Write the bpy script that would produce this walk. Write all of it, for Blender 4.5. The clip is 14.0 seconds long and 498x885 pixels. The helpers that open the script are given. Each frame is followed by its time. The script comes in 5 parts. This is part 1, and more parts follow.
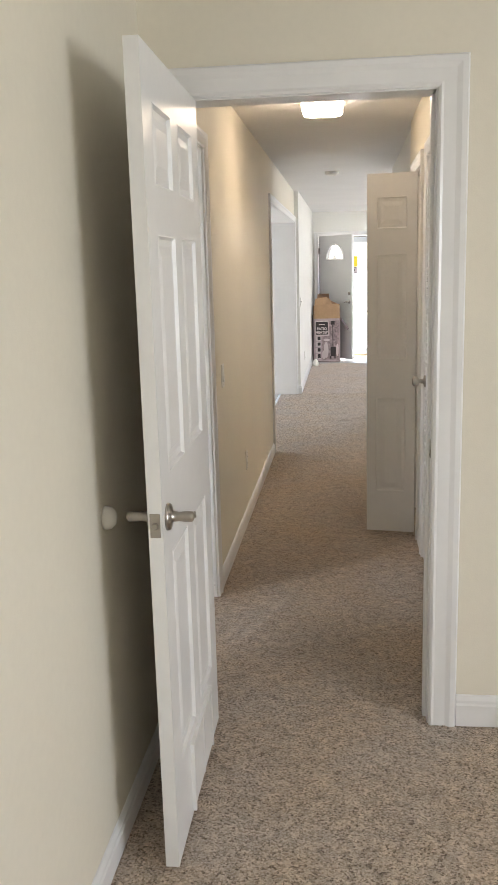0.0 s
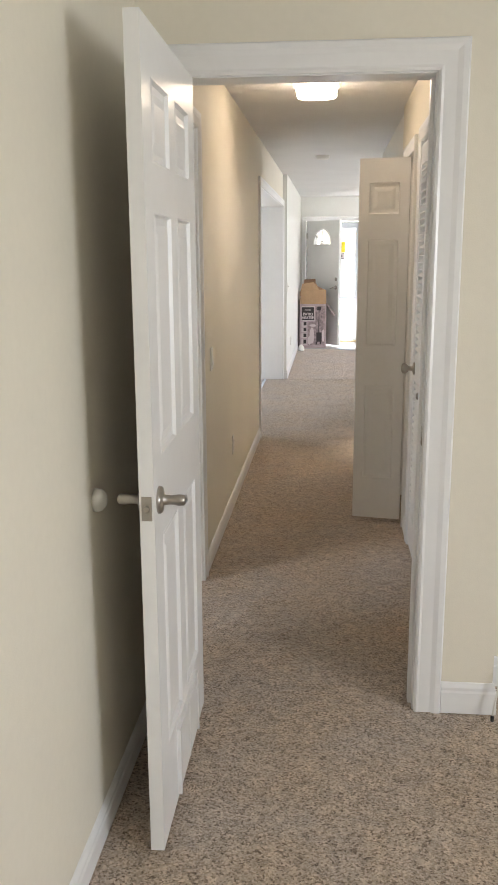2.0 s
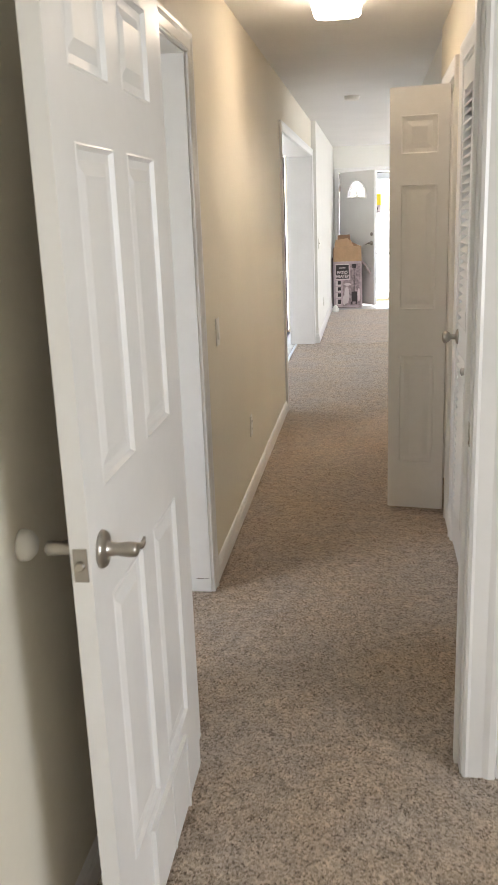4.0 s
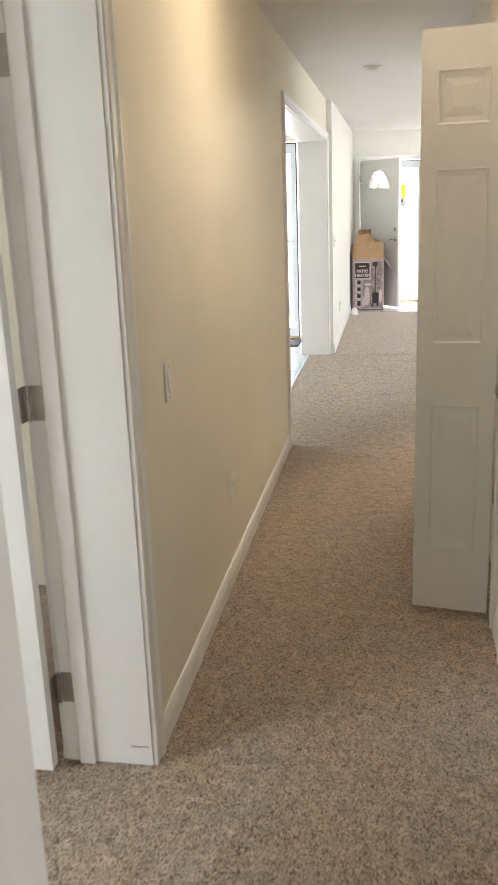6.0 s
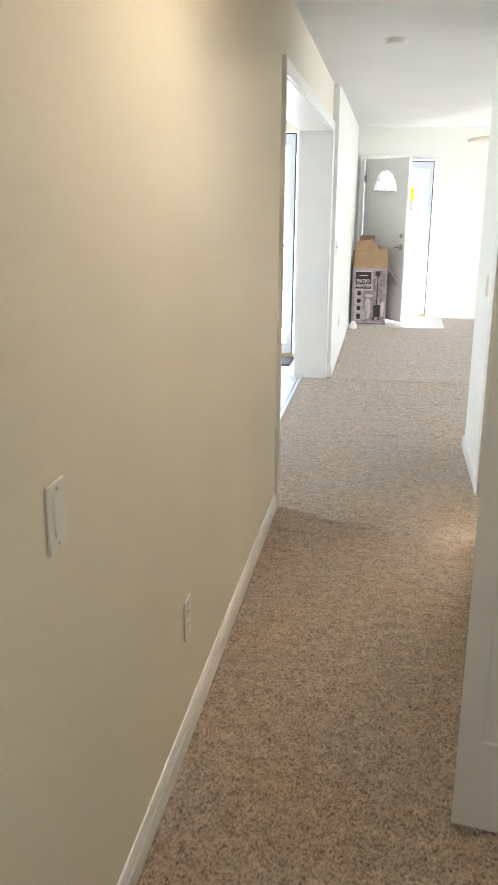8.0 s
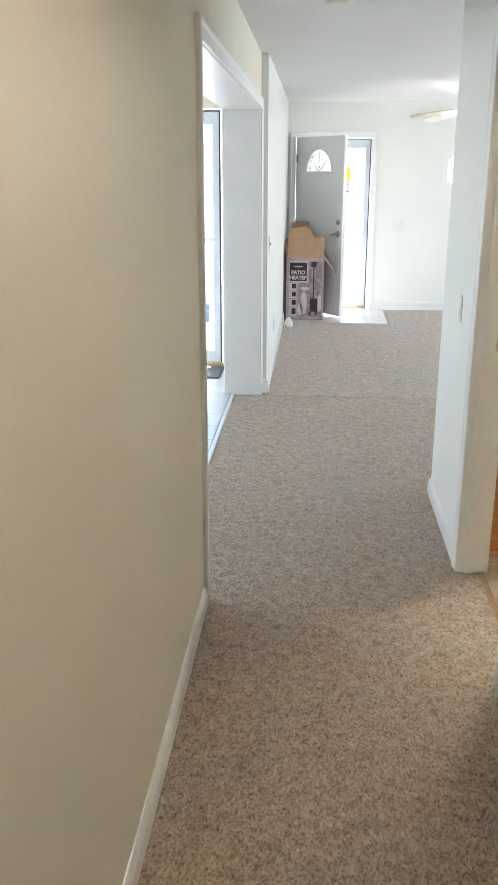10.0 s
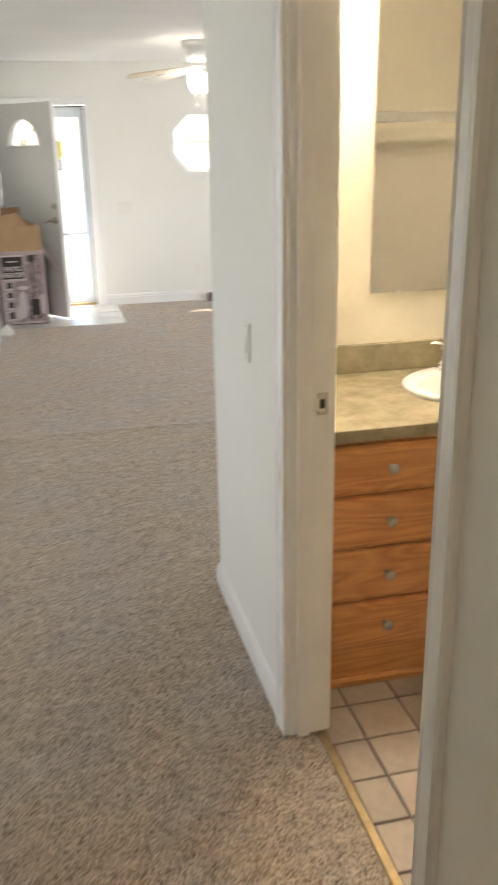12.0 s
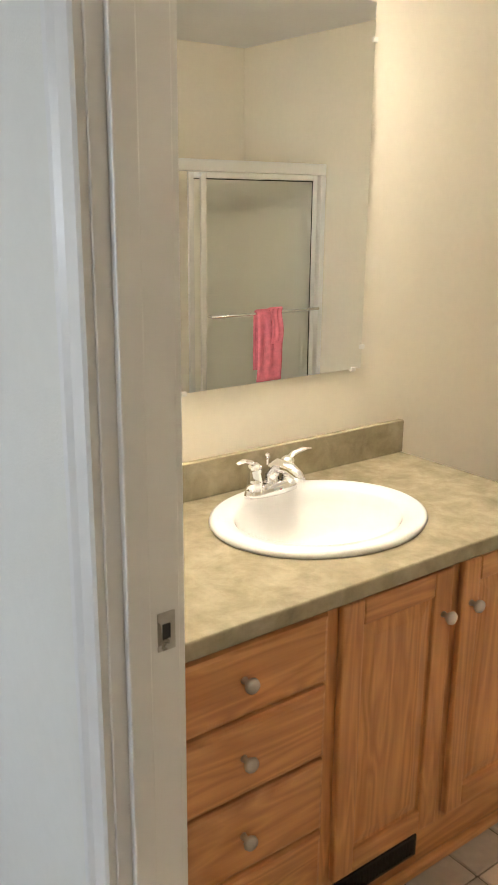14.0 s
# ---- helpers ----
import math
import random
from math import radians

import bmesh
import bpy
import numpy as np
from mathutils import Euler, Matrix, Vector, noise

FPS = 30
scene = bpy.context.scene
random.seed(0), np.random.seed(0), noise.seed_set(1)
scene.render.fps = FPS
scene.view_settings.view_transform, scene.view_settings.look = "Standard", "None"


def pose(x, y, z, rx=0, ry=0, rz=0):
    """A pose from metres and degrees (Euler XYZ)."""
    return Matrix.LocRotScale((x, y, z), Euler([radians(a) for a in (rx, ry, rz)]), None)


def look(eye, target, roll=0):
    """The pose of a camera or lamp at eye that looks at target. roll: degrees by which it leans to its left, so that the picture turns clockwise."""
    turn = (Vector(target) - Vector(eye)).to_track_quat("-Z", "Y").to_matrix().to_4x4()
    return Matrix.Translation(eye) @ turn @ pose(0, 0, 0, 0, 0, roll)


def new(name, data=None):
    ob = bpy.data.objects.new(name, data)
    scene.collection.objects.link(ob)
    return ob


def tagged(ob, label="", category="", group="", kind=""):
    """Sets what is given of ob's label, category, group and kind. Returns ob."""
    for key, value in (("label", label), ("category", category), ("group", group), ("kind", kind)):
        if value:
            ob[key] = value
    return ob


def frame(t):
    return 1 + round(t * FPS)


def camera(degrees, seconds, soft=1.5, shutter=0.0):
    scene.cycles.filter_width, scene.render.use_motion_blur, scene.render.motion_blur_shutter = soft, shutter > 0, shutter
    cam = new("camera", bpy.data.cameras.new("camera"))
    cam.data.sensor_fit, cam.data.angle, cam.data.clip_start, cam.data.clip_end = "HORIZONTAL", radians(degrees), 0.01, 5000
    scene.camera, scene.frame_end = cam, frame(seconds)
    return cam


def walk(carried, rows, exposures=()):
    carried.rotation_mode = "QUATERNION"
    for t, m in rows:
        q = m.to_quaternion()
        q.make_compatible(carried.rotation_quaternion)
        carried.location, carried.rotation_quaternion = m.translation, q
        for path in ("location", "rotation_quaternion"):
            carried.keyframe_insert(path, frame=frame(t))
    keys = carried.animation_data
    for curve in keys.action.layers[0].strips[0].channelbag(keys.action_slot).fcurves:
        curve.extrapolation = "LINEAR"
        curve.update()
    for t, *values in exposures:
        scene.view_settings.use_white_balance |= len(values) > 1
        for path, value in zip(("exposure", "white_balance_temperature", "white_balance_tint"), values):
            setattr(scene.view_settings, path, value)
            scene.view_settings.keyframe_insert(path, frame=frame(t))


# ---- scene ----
cam = camera(32.5, 14.0, soft=1.25, shutter=0.4)
PATH = [
    (0, (0.622, -2.708, 1.539), (0.392, -0.763, 1.137), -1.6),
    (0.5, (0.621, -2.704, 1.533), (0.396, -0.757, 1.136), -1.4),
    (1, (0.619, -2.711, 1.53), (0.425, -0.768, 1.099), -0.8),
    (1.5, (0.612, -2.709, 1.529), (0.422, -0.766, 1.095), -1.0),
    (2, (0.592, -2.692, 1.534), (0.404, -0.75, 1.096), -0.3),
    (2.2, (0.578, -2.68, 1.513), (0.392, -0.738, 1.071), -0.1),
    (4.3, (0.657, -1.901, 1.502), (0.363, 0.005, 0.973), -2.5),
    (4.5, (0.666, -1.788, 1.494), (0.373, 0.119, 0.968), -2.7),
    (5, (0.715, -1.49, 1.523), (0.41, 0.414, 0.991), -2.4),
    (5.5, (0.684, -1.179, 1.508), (0.354, 0.719, 0.973), -2.1),
    (6, (0.65, -0.879, 1.507), (0.318, 1.018, 0.965), -2.1),
    (6.5, (0.678, -0.571, 1.527), (0.341, 1.322, 0.976), -1.5),
    (7, (0.651, -0.284, 1.491), (0.296, 1.608, 0.949), -0.6),
    (7.5, (0.563, 0.001, 1.515), (0.211, 1.891, 0.964), -0.1),
    (7.7, (0.532, 0.116, 1.493), (0.199, 2.012, 0.949), 0.3),
    (9.8, (0.425, 1.213, 1.621), (0.277, 3.114, 1.018), -0.3),
    (10, (0.401, 1.325, 1.626), (0.257, 3.226, 1.021), 0.1),
    (10.5, (0.392, 1.686, 1.621), (0.364, 3.59, 1.01), -0.8),
    (11, (0.395, 2.016, 1.583), (0.418, 3.918, 0.967), -0.7),
    (11.5, (0.469, 2.36, 1.605), (0.519, 4.256, 0.969), -1.2),
    (11.7, (0.479, 2.516, 1.602), (0.657, 4.398, 0.948), -0.7),
    (12, (0.475, 2.731, 1.6), (0.91, 4.569, 0.942), -1.0),
    (12.5, (0.496, 3.033, 1.582), (1.165, 4.823, 0.992), -0.8),
    (13, (0.525, 3.316, 1.597), (1.311, 5.071, 1.049), -1.0),
    (13.5, (0.526, 3.576, 1.589), (1.638, 5.151, 1.053), 0.6),
    (14, (0.567, 3.759, 1.562), (1.732, 5.292, 1.02), 0.5),
]
walk(cam, [(t, look(eye, target, roll)) for t, eye, target, roll in PATH], [(0, 2.1, 6500, 14), (2.2, 2.1, 6500, 14), (4.5, 2.25, 6600, 14), (5.5, 2.22, 6800, 12), (6.5, 2.42, 6600, 11), (7.5, 2.45, 6400, 10), (10, 2.08, 5950, 8), (11.3, 1.85, 6050, 8), (12.2, 1.72, 6900, 12), (13, 1.65, 6650, 13), (14, 1.68, 6150, 11)])

# ---- light ----
world = bpy.data.worlds.new("world")
scene.world = world
world.use_nodes = True
wn, wl = world.node_tree.nodes, world.node_tree.links
sky = wn.new("ShaderNodeTexSky")
sky.sky_type = "NISHITA"
sky.sun_disc = False
sky.sun_elevation = radians(64)
sky.sun_rotation = radians(10)
wl.new(sky.outputs[0], wn["Background"].inputs[0])
wn["Background"].inputs[1].default_value = 0.15

sun = new("sun", bpy.data.lights.new("sun", "SUN"))
sun.data.energy, sun.data.angle, sun.data.color = 4.0, radians(0.5), (1, 0.95, 0.88)
sun.matrix_world = look((1.0, 16.0, 9.0), (0.55, 13.1, 2.1))


def area(name, eye, target, w, h, watts, color):
    lamp = bpy.data.lights.new(name, "AREA")
    lamp.shape, lamp.size, lamp.size_y, lamp.energy, lamp.color = "RECTANGLE", w, h, watts, color
    ob = new(name, lamp)
    ob.matrix_world = look(eye, target)
    return ob


DAY = (0.88, 0.94, 1.0)
area("bedroom_window_light", (4.14, -3.05, 1.45), (0.0, -2.4, 1.25), 1.4, 1.2, 17.5, (0.90, 0.95, 1.0))
area("side_room_window_light", (-2.94, -1.2, 1.5), (0.4, 0.9, 0.4), 1.4, 1.2, 11, (0.88, 0.94, 1.0))
# Lamp in an assumed window out of view, added to brighten the living room.
area("assumed_living_window_light", (5.4, 9.0, 1.4), (2.0, 9.0, 0.1), 2.6, 1.4, 20, DAY)
# Added fill before a blank wall, to light the front wall and door leaf.
area("living_back_fill_light", (4.5, 5.72, 1.45), (0.9, 11.5, 0.3), 1.5, 1.3, 14, DAY)
# Added fill at an unseen window, to brighten the kitchen and hall floor.
area("kitchen_fill_light", (-3.9, 6.2, 1.5), (-0.6, 6.2, 0.0), 1.6, 1.1, 16, DAY)


# ---- materials ----
def mat(name, color, rough=0.5, metal=0.0, var=0.06, scale=3.0, bump=0.0, bump_scale=60.0, spec=0.5, fine=40.0):
    m = bpy.data.materials.new(name)
    m.use_nodes = True
    n, l = m.node_tree.nodes, m.node_tree.links
    b = n["Principled BSDF"]
    b.inputs["Roughness"].default_value = rough
    b.inputs["Metallic"].default_value = metal
    b.inputs["Specular IOR Level"].default_value = spec
    co = n.new("ShaderNodeTexCoord")
    big = n.new("ShaderNodeTexNoise")
    big.inputs["Scale"].default_value = scale
    big.inputs["Detail"].default_value = 4
    l.new(co.outputs["Object"], big.inputs["Vector"])
    small = n.new("ShaderNodeTexNoise")
    small.inputs["Scale"].default_value = fine
    small.inputs["Detail"].default_value = 3
    l.new(co.outputs["Object"], small.inputs["Vector"])
    add = n.new("ShaderNodeMath")
    add.operation = "MULTIPLY_ADD"
    l.new(small.outputs[0], add.inputs[0])
    add.inputs[1].default_value = 0.5
    l.new(big.outputs[0], add.inputs[2])
    ramp = n.new("ShaderNodeValToRGB")
    ramp.color_ramp.elements[0].position, ramp.color_ramp.elements[1].position = 0.5, 1.0
    ramp.color_ramp.elements[0].color = (*[c * (1 - var) for c in color], 1)
    ramp.color_ramp.elements[1].color = (*[min(1, c * (1 + var)) for c in color], 1)
    l.new(add.outputs[0], ramp.inputs[0])
    l.new(ramp.outputs[0], b.inputs["Base Color"])
    rr = n.new("ShaderNodeMapRange")
    rr.inputs["To Min"].default_value = max(0.02, rough * (1 - var))
    rr.inputs["To Max"].default_value = min(1, rough * (1 + var))
    l.new(big.outputs[0], rr.inputs[0])
    l.new(rr.outputs[0], b.inputs["Roughness"])
    if bump:
        bt = n.new("ShaderNodeTexNoise")
        bt.inputs["Scale"].default_value = bump_scale
        bt.inputs["Detail"].default_value = 3
        l.new(co.outputs["Object"], bt.inputs["Vector"])
        bn = n.new("ShaderNodeBump")
        bn.inputs["Strength"].default_value = bump
        bn.inputs["Distance"].default_value = 0.004
        l.new(bt.outputs[0], bn.inputs["Height"])
        l.new(bn.outputs[0], b.inputs["Normal"])
    return m


def carpet_mat(name, dark, mid, light):
    """Cut pile: speckled yarn tufts, trodden patches with clump shading in the colour, and soft pile relief."""
    m = bpy.data.materials.new(name)
    m.use_nodes = True
    n, l = m.node_tree.nodes, m.node_tree.links
    b = n["Principled BSDF"]
    b.inputs["Roughness"].default_value = 0.95
    b.inputs["Specular IOR Level"].default_value = 0.1
    b.inputs["Sheen Weight"].default_value = 0.35
    b.inputs["Sheen Roughness"].default_value = 0.45
    b.inputs["Sheen Tint"].default_value = (0.92, 0.88, 0.84, 1)
    co = n.new("ShaderNodeTexCoord")
    vor = n.new("ShaderNodeTexVoronoi")
    vor.inputs["Scale"].default_value = 185
    l.new(co.outputs["Object"], vor.inputs["Vector"])
    tuft = n.new("ShaderNodeSeparateColor")
    l.new(vor.outputs["Color"], tuft.inputs[0])
    ramp = n.new("ShaderNodeValToRGB")
    e = ramp.color_ramp.elements
    e[0].position, e[0].color = 0.05, (*dark, 1)
    e[1].position, e[1].color = 0.95, (*light, 1)
    k = e.new(0.32)
    k.color = (*mid, 1)
    mixn = n.new("ShaderNodeTexNoise")
    mixn.inputs["Scale"].default_value = 150
    mixn.inputs["Detail"].default_value = 3
    mixn.inputs["Roughness"].default_value = 0.7
    l.new(co.outputs["Object"], mixn.inputs["Vector"])
    mx = n.new("ShaderNodeMath")
    mx.operation = "MULTIPLY_ADD"
    mx.inputs[1].default_value = 0.75
    l.new(tuft.outputs[0], mx.inputs[0])
    m2 = n.new("ShaderNodeMapRange")
    m2.inputs["From Min"].default_value, m2.inputs["From Max"].default_value = 0.3, 0.7
    m2.inputs["To Min"].default_value, m2.inputs["To Max"].default_value = -0.05, 0.3
    l.new(mixn.outputs[0], m2.inputs[0])
    l.new(m2.outputs[0], mx.inputs[2])
    l.new(mx.outputs[0], ramp.inputs[0])
    # trodden patches, with the shade between pile clumps mixed into the colour
    warp = n.new("ShaderNodeTexNoise")
    warp.inputs["Scale"].default_value = 21
    warp.inputs["Detail"].default_value = 5
    warp.inputs["Distortion"].default_value = 0.5
    l.new(co.outputs["Object"], warp.inputs["Vector"])
    wr = n.new("ShaderNodeMapRange")
    wr.inputs["From Min"].default_value, wr.inputs["From Max"].default_value = 0.35, 0.65
    wr.inputs["To Min"].default_value, wr.inputs["To Max"].default_value = 0.84, 1.1
    l.new(warp.outputs[0], wr.inputs[0])
    mul = n.new("ShaderNodeMix")
    mul.data_type, mul.blend_type = "RGBA", "MULTIPLY"
    mul.inputs["Factor"].default_value = 1
    l.new(ramp.outputs[0], mul.inputs["A"])
    l.new(wr.outputs[0], mul.inputs["B"])
    # wide drifts between greyer and browner wool
    drift = n.new("ShaderNodeTexNoise")
    drift.inputs["Scale"].default_value = 2.6
    drift.inputs["Detail"].default_value = 3
    l.new(co.outputs["Object"], drift.inputs["Vector"])
    hue = n.new("ShaderNodeValToRGB")
    hue.color_ramp.elements[0].position, hue.color_ramp.elements[0].color = 0.38, (0.98, 0.99, 1.03, 1)
    hue.color_ramp.elements[1].position, hue.color_ramp.elements[1].color = 0.62, (1.03, 0.98, 0.92, 1)
    l.new(drift.outputs[0], hue.inputs[0])
    tone = n.new("ShaderNodeMix")
    tone.data_type, tone.blend_type = "RGBA", "MULTIPLY"
    tone.inputs["Factor"].default_value = 1
    l.new(mul.outputs["Result"], tone.inputs["A"])
    l.new(hue.outputs[0], tone.inputs["B"])
    l.new(tone.outputs["Result"], b.inputs["Base Color"])
    bsum = n.new("ShaderNodeMath")
    bsum.operation = "MULTIPLY_ADD"
    bsum.inputs[1].default_value = 1.1
    l.new(warp.outputs[0], bsum.inputs[0])
    l.new(mx.outputs[0], bsum.inputs[2])
    bn = n.new("ShaderNodeBump")
    bn.inputs["Strength"].default_value = 0.9
    bn.inputs["Distance"].default_value = 0.008
    l.new(bsum.outputs[0], bn.inputs["Height"])
    l.new(bn.outputs[0], b.inputs["Normal"])
    return m


def wood_mat(name, dark, light, along="X", rough=0.38):
    """Oak: growth rings stretched along the grain, with fine pores."""
    m = bpy.data.materials.new(name)
    m.use_nodes = True
    n, l = m.node_tree.nodes, m.node_tree.links
    b = n["Principled BSDF"]
    b.inputs["Roughness"].default_value = rough
    co = n.new("ShaderNodeTexCoord")
    info = n.new("ShaderNodeObjectInfo")
    off = n.new("ShaderNodeVectorMath")
    off.operation = "MULTIPLY_ADD"
    l.new(info.outputs["Random"], off.inputs[0])
    off.inputs[1].default_value = (7, 5, 9)
    l.new(co.outputs["Object"], off.inputs[2])
    mp = n.new("ShaderNodeMapping")
    s = {"X": (1.0, 9, 9), "Z": (9, 9, 1.0)}[along]
    mp.inputs["Scale"].default_value = s
    l.new(off.outputs[0], mp.inputs["Vector"])
    rings = n.new("ShaderNodeTexNoise")
    rings.inputs["Scale"].default_value = 1.3
    rings.inputs["Detail"].default_value = 2
    rings.inputs["Distortion"].default_value = 0.6
    l.new(mp.outputs[0], rings.inputs["Vector"])
    saw = n.new("ShaderNodeMath")
    saw.operation = "MULTIPLY"
    saw.inputs[1].default_value = 9
    l.new(rings.outputs[0], saw.inputs[0])
    fr = n.new("ShaderNodeMath")
    fr.operation = "PINGPONG"
    fr.inputs[1].default_value = 0.5
    l.new(saw.outputs[0], fr.inputs[0])
    mp2 = n.new("ShaderNodeMapping")
    mp2.inputs["Scale"].default_value = {"X": (6, 160, 160), "Z": (160, 160, 6)}[along]
    l.new(off.outputs[0], mp2.inputs["Vector"])
    pore = n.new("ShaderNodeTexNoise")
    pore.inputs["Scale"].default_value = 1
    pore.inputs["Detail"].default_value = 3
    l.new(mp2.outputs[0], pore.inputs["Vector"])
    add = n.new("ShaderNodeMath")
    add.operation = "MULTIPLY_ADD"
    add.inputs[1].default_value = 0.6
    l.new(pore.outputs[0], add.inputs[0])
    l.new(fr.outputs[0], add.inputs[2])
    ramp = n.new("ShaderNodeValToRGB")
    ramp.color_ramp.elements[0].position, ramp.color_ramp.elements[1].position = 0.1, 0.95
    ramp.color_ramp.elements[0].color = (*dark, 1)
    ramp.color_ramp.elements[1].color = (*light, 1)
    l.new(add.outputs[0], ramp.inputs[0])
    l.new(ramp.outputs[0], b.inputs["Base Color"])
    bn = n.new("ShaderNodeBump")
    bn.inputs["Strength"].default_value = 0.15
    bn.inputs["Distance"].default_value = 0.002
    l.new(add.outputs[0], bn.inputs["Height"])
    l.new(bn.outputs[0], b.inputs["Normal"])
    return m


def stone_mat(name, a, bcol, c, rough=0.3):
    """Mottled laminate with cloudy veins."""
    m = bpy.data.materials.new(name)
    m.use_nodes = True
    n, l = m.node_tree.nodes, m.node_tree.links
    b = n["Principled BSDF"]
    b.inputs["Roughness"].default_value = rough
    co = n.new("ShaderNodeTexCoord")
    t1 = n.new("ShaderNodeTexNoise")
    t1.inputs["Scale"].default_value = 13
    t1.inputs["Detail"].default_value = 8
    t1.inputs["Roughness"].default_value = 0.65
    t1.inputs["Distortion"].default_value = 0.25
    l.new(co.outputs["Object"], t1.inputs["Vector"])
    ramp = n.new("ShaderNodeValToRGB")
    e = ramp.color_ramp.elements
    e[0].position, e[0].color = 0.3, (*a, 1)
    e[1].position, e[1].color = 0.7, (*c, 1)
    k = e.new(0.5)
    k.color = (*bcol, 1)
    l.new(t1.outputs[0], ramp.inputs[0])
    l.new(ramp.outputs[0], b.inputs["Base Color"])
    return m


def glow(name, color, strength):
    m = bpy.data.materials.new(name)
    m.use_nodes = True
    b = m.node_tree.nodes["Principled BSDF"]
    b.inputs["Base Color"].default_value = (0.9, 0.9, 0.88, 1)
    b.inputs["Emission Color"].default_value = (*color, 1)
    b.inputs["Emission Strength"].default_value = strength
    return m


def glass_mat(name, rough=0.0, tint=(1, 1, 1)):
    m = bpy.data.materials.new(name)
    m.use_nodes = True
    b = m.node_tree.nodes["Principled BSDF"]
    b.inputs["Base Color"].default_value = (*tint, 1)
    b.inputs["Transmission Weight"].default_value = 1
    b.inputs["Roughness"].default_value = rough
    b.inputs["IOR"].default_value = 1.1
    return m


CREAM = mat("cream_wall_paint", (0.80, 0.745, 0.62), 0.6, var=0.03, scale=1.5, bump=0.12, bump_scale=220)
# The cream wall paint with cool daylight put into its colour.
PALE = mat("pale_daylit_paint", (0.84, 0.83, 0.78), 0.6, var=0.025, scale=1.5, bump=0.12, bump_scale=220)
CEIL = mat("ceiling_paint", (0.82, 0.82, 0.81), 0.8, var=0.03, scale=2, bump=0.35, bump_scale=140)
TRIM = mat("white_gloss_trim_paint", (0.84, 0.83, 0.81), 0.28, var=0.02, scale=6, bump=0.03, bump_scale=30)
DOORW = mat("white_door_paint", (0.82, 0.81, 0.79), 0.33, var=0.02, scale=5, bump=0.05, bump_scale=50)
CARPET = carpet_mat("taupe_carpet", (0.12, 0.082, 0.052), (0.42, 0.332, 0.25), (0.75, 0.64, 0.525))
# Same carpet, lightened and greyed to put the living room's light into it.
CARPET2 = carpet_mat("daylit_taupe_carpet", (0.15, 0.11, 0.085), (0.46, 0.37, 0.30), (0.78, 0.675, 0.585))
BRIGHT_NICKEL = mat("satin_nickel", (0.60, 0.575, 0.53), 0.28, 1.0, var=0.08, scale=20)
NICKEL = mat("brushed_nickel", (0.40, 0.375, 0.34), 0.3, 1.0, var=0.08, scale=20)
CHROME = mat("chrome", (0.85, 0.85, 0.85), 0.06, 1.0, var=0.02)
SATIN = mat("satin_aluminium", (0.88, 0.90, 0.93), 0.3, 1.0, var=0.03)
# Near-black for the shade inside slots, holes and grilles; also the cable plug.
DARK = mat("dark_gap", (0.03, 0.03, 0.03), 0.7)
PLASTIC = mat("white_plastic", (0.82, 0.80, 0.74), 0.35, var=0.02)
OAKX = wood_mat("oak_drawer", (0.50, 0.20, 0.065), (0.76, 0.375, 0.14), "X")
OAKZ = wood_mat("oak_door", (0.50, 0.20, 0.065), (0.76, 0.375, 0.14), "Z")
LAMINATE = stone_mat("olive_stone_laminate", (0.235, 0.2, 0.122), (0.32, 0.275, 0.178), (0.41, 0.357, 0.245), 0.25)
PORCELAIN = mat("white_porcelain", (0.86, 0.85, 0.83), 0.08, var=0.01)
TILE_B = mat("beige_floor_tile", (0.48, 0.40, 0.33), 0.35, var=0.14, scale=9, bump=0.1)
TILE_K = mat("pale_floor_tile", (0.66, 0.64, 0.60), 0.25, var=0.07, scale=7, bump=0.06)
GROUT = mat("grey_grout", (0.17, 0.14, 0.115), 0.9, var=0.2, scale=30)
GROUT_K = mat("light_grout", (0.36, 0.35, 0.33), 0.9, var=0.2, scale=30)
THRESH = mat("brass_threshold", (0.40, 0.30, 0.16), 0.45, 0.5, var=0.15, scale=20)
GLASS = glass_mat("window_glass")
FROST = glass_mat("pebbled_shower_glass", 0.35, (0.95, 0.96, 0.93))
SURROUND = mat("cream_shower_panel", (0.80, 0.75, 0.65), 0.25, var=0.02, scale=2)
MIRROR = mat("mirror_silver", (0.9, 0.91, 0.9), 0.01, 1.0, var=0.0)
MIRROR.node_tree.nodes["Principled BSDF"].inputs["Roughness"].default_value = 0.0
for lk in list(MIRROR.node_tree.nodes["Principled BSDF"].inputs["Roughness"].links):
    MIRROR.node_tree.links.remove(lk)
ALU = mat("white_aluminium", (0.70, 0.75, 0.79), 0.35, 0.0, var=0.04)
GASKET = mat("black_rubber", (0.02, 0.02, 0.022), 0.6)
CARD = mat("corrugated_cardboard", (0.42, 0.27, 0.15), 0.85, var=0.1, scale=8, bump=0.1, bump_scale=90)
PRINT = mat("mauve_printed_card", (0.45, 0.355, 0.36), 0.5, var=0.2, scale=12)
CARD_D = mat("shaded_cardboard", (0.24, 0.14, 0.08), 0.9, var=0.2, scale=10)
PRINT_D = mat("dark_print", (0.035, 0.025, 0.025), 0.5)
PRINT_L = mat("pale_print", (0.62, 0.54, 0.53), 0.5)
PRINT_M = mat("grey_print", (0.30, 0.23, 0.235), 0.5, var=0.5, scale=25)
PINK = mat("pink_terry_towel", (0.80, 0.22, 0.30), 0.95, var=0.15, scale=30, bump=0.8, bump_scale=400)
BULB = glow("lamp_glass", (1.0, 0.86, 0.67), 50)
FANGLOW = glow("fan_shade_glass", (1.0, 0.93, 0.82), 9)
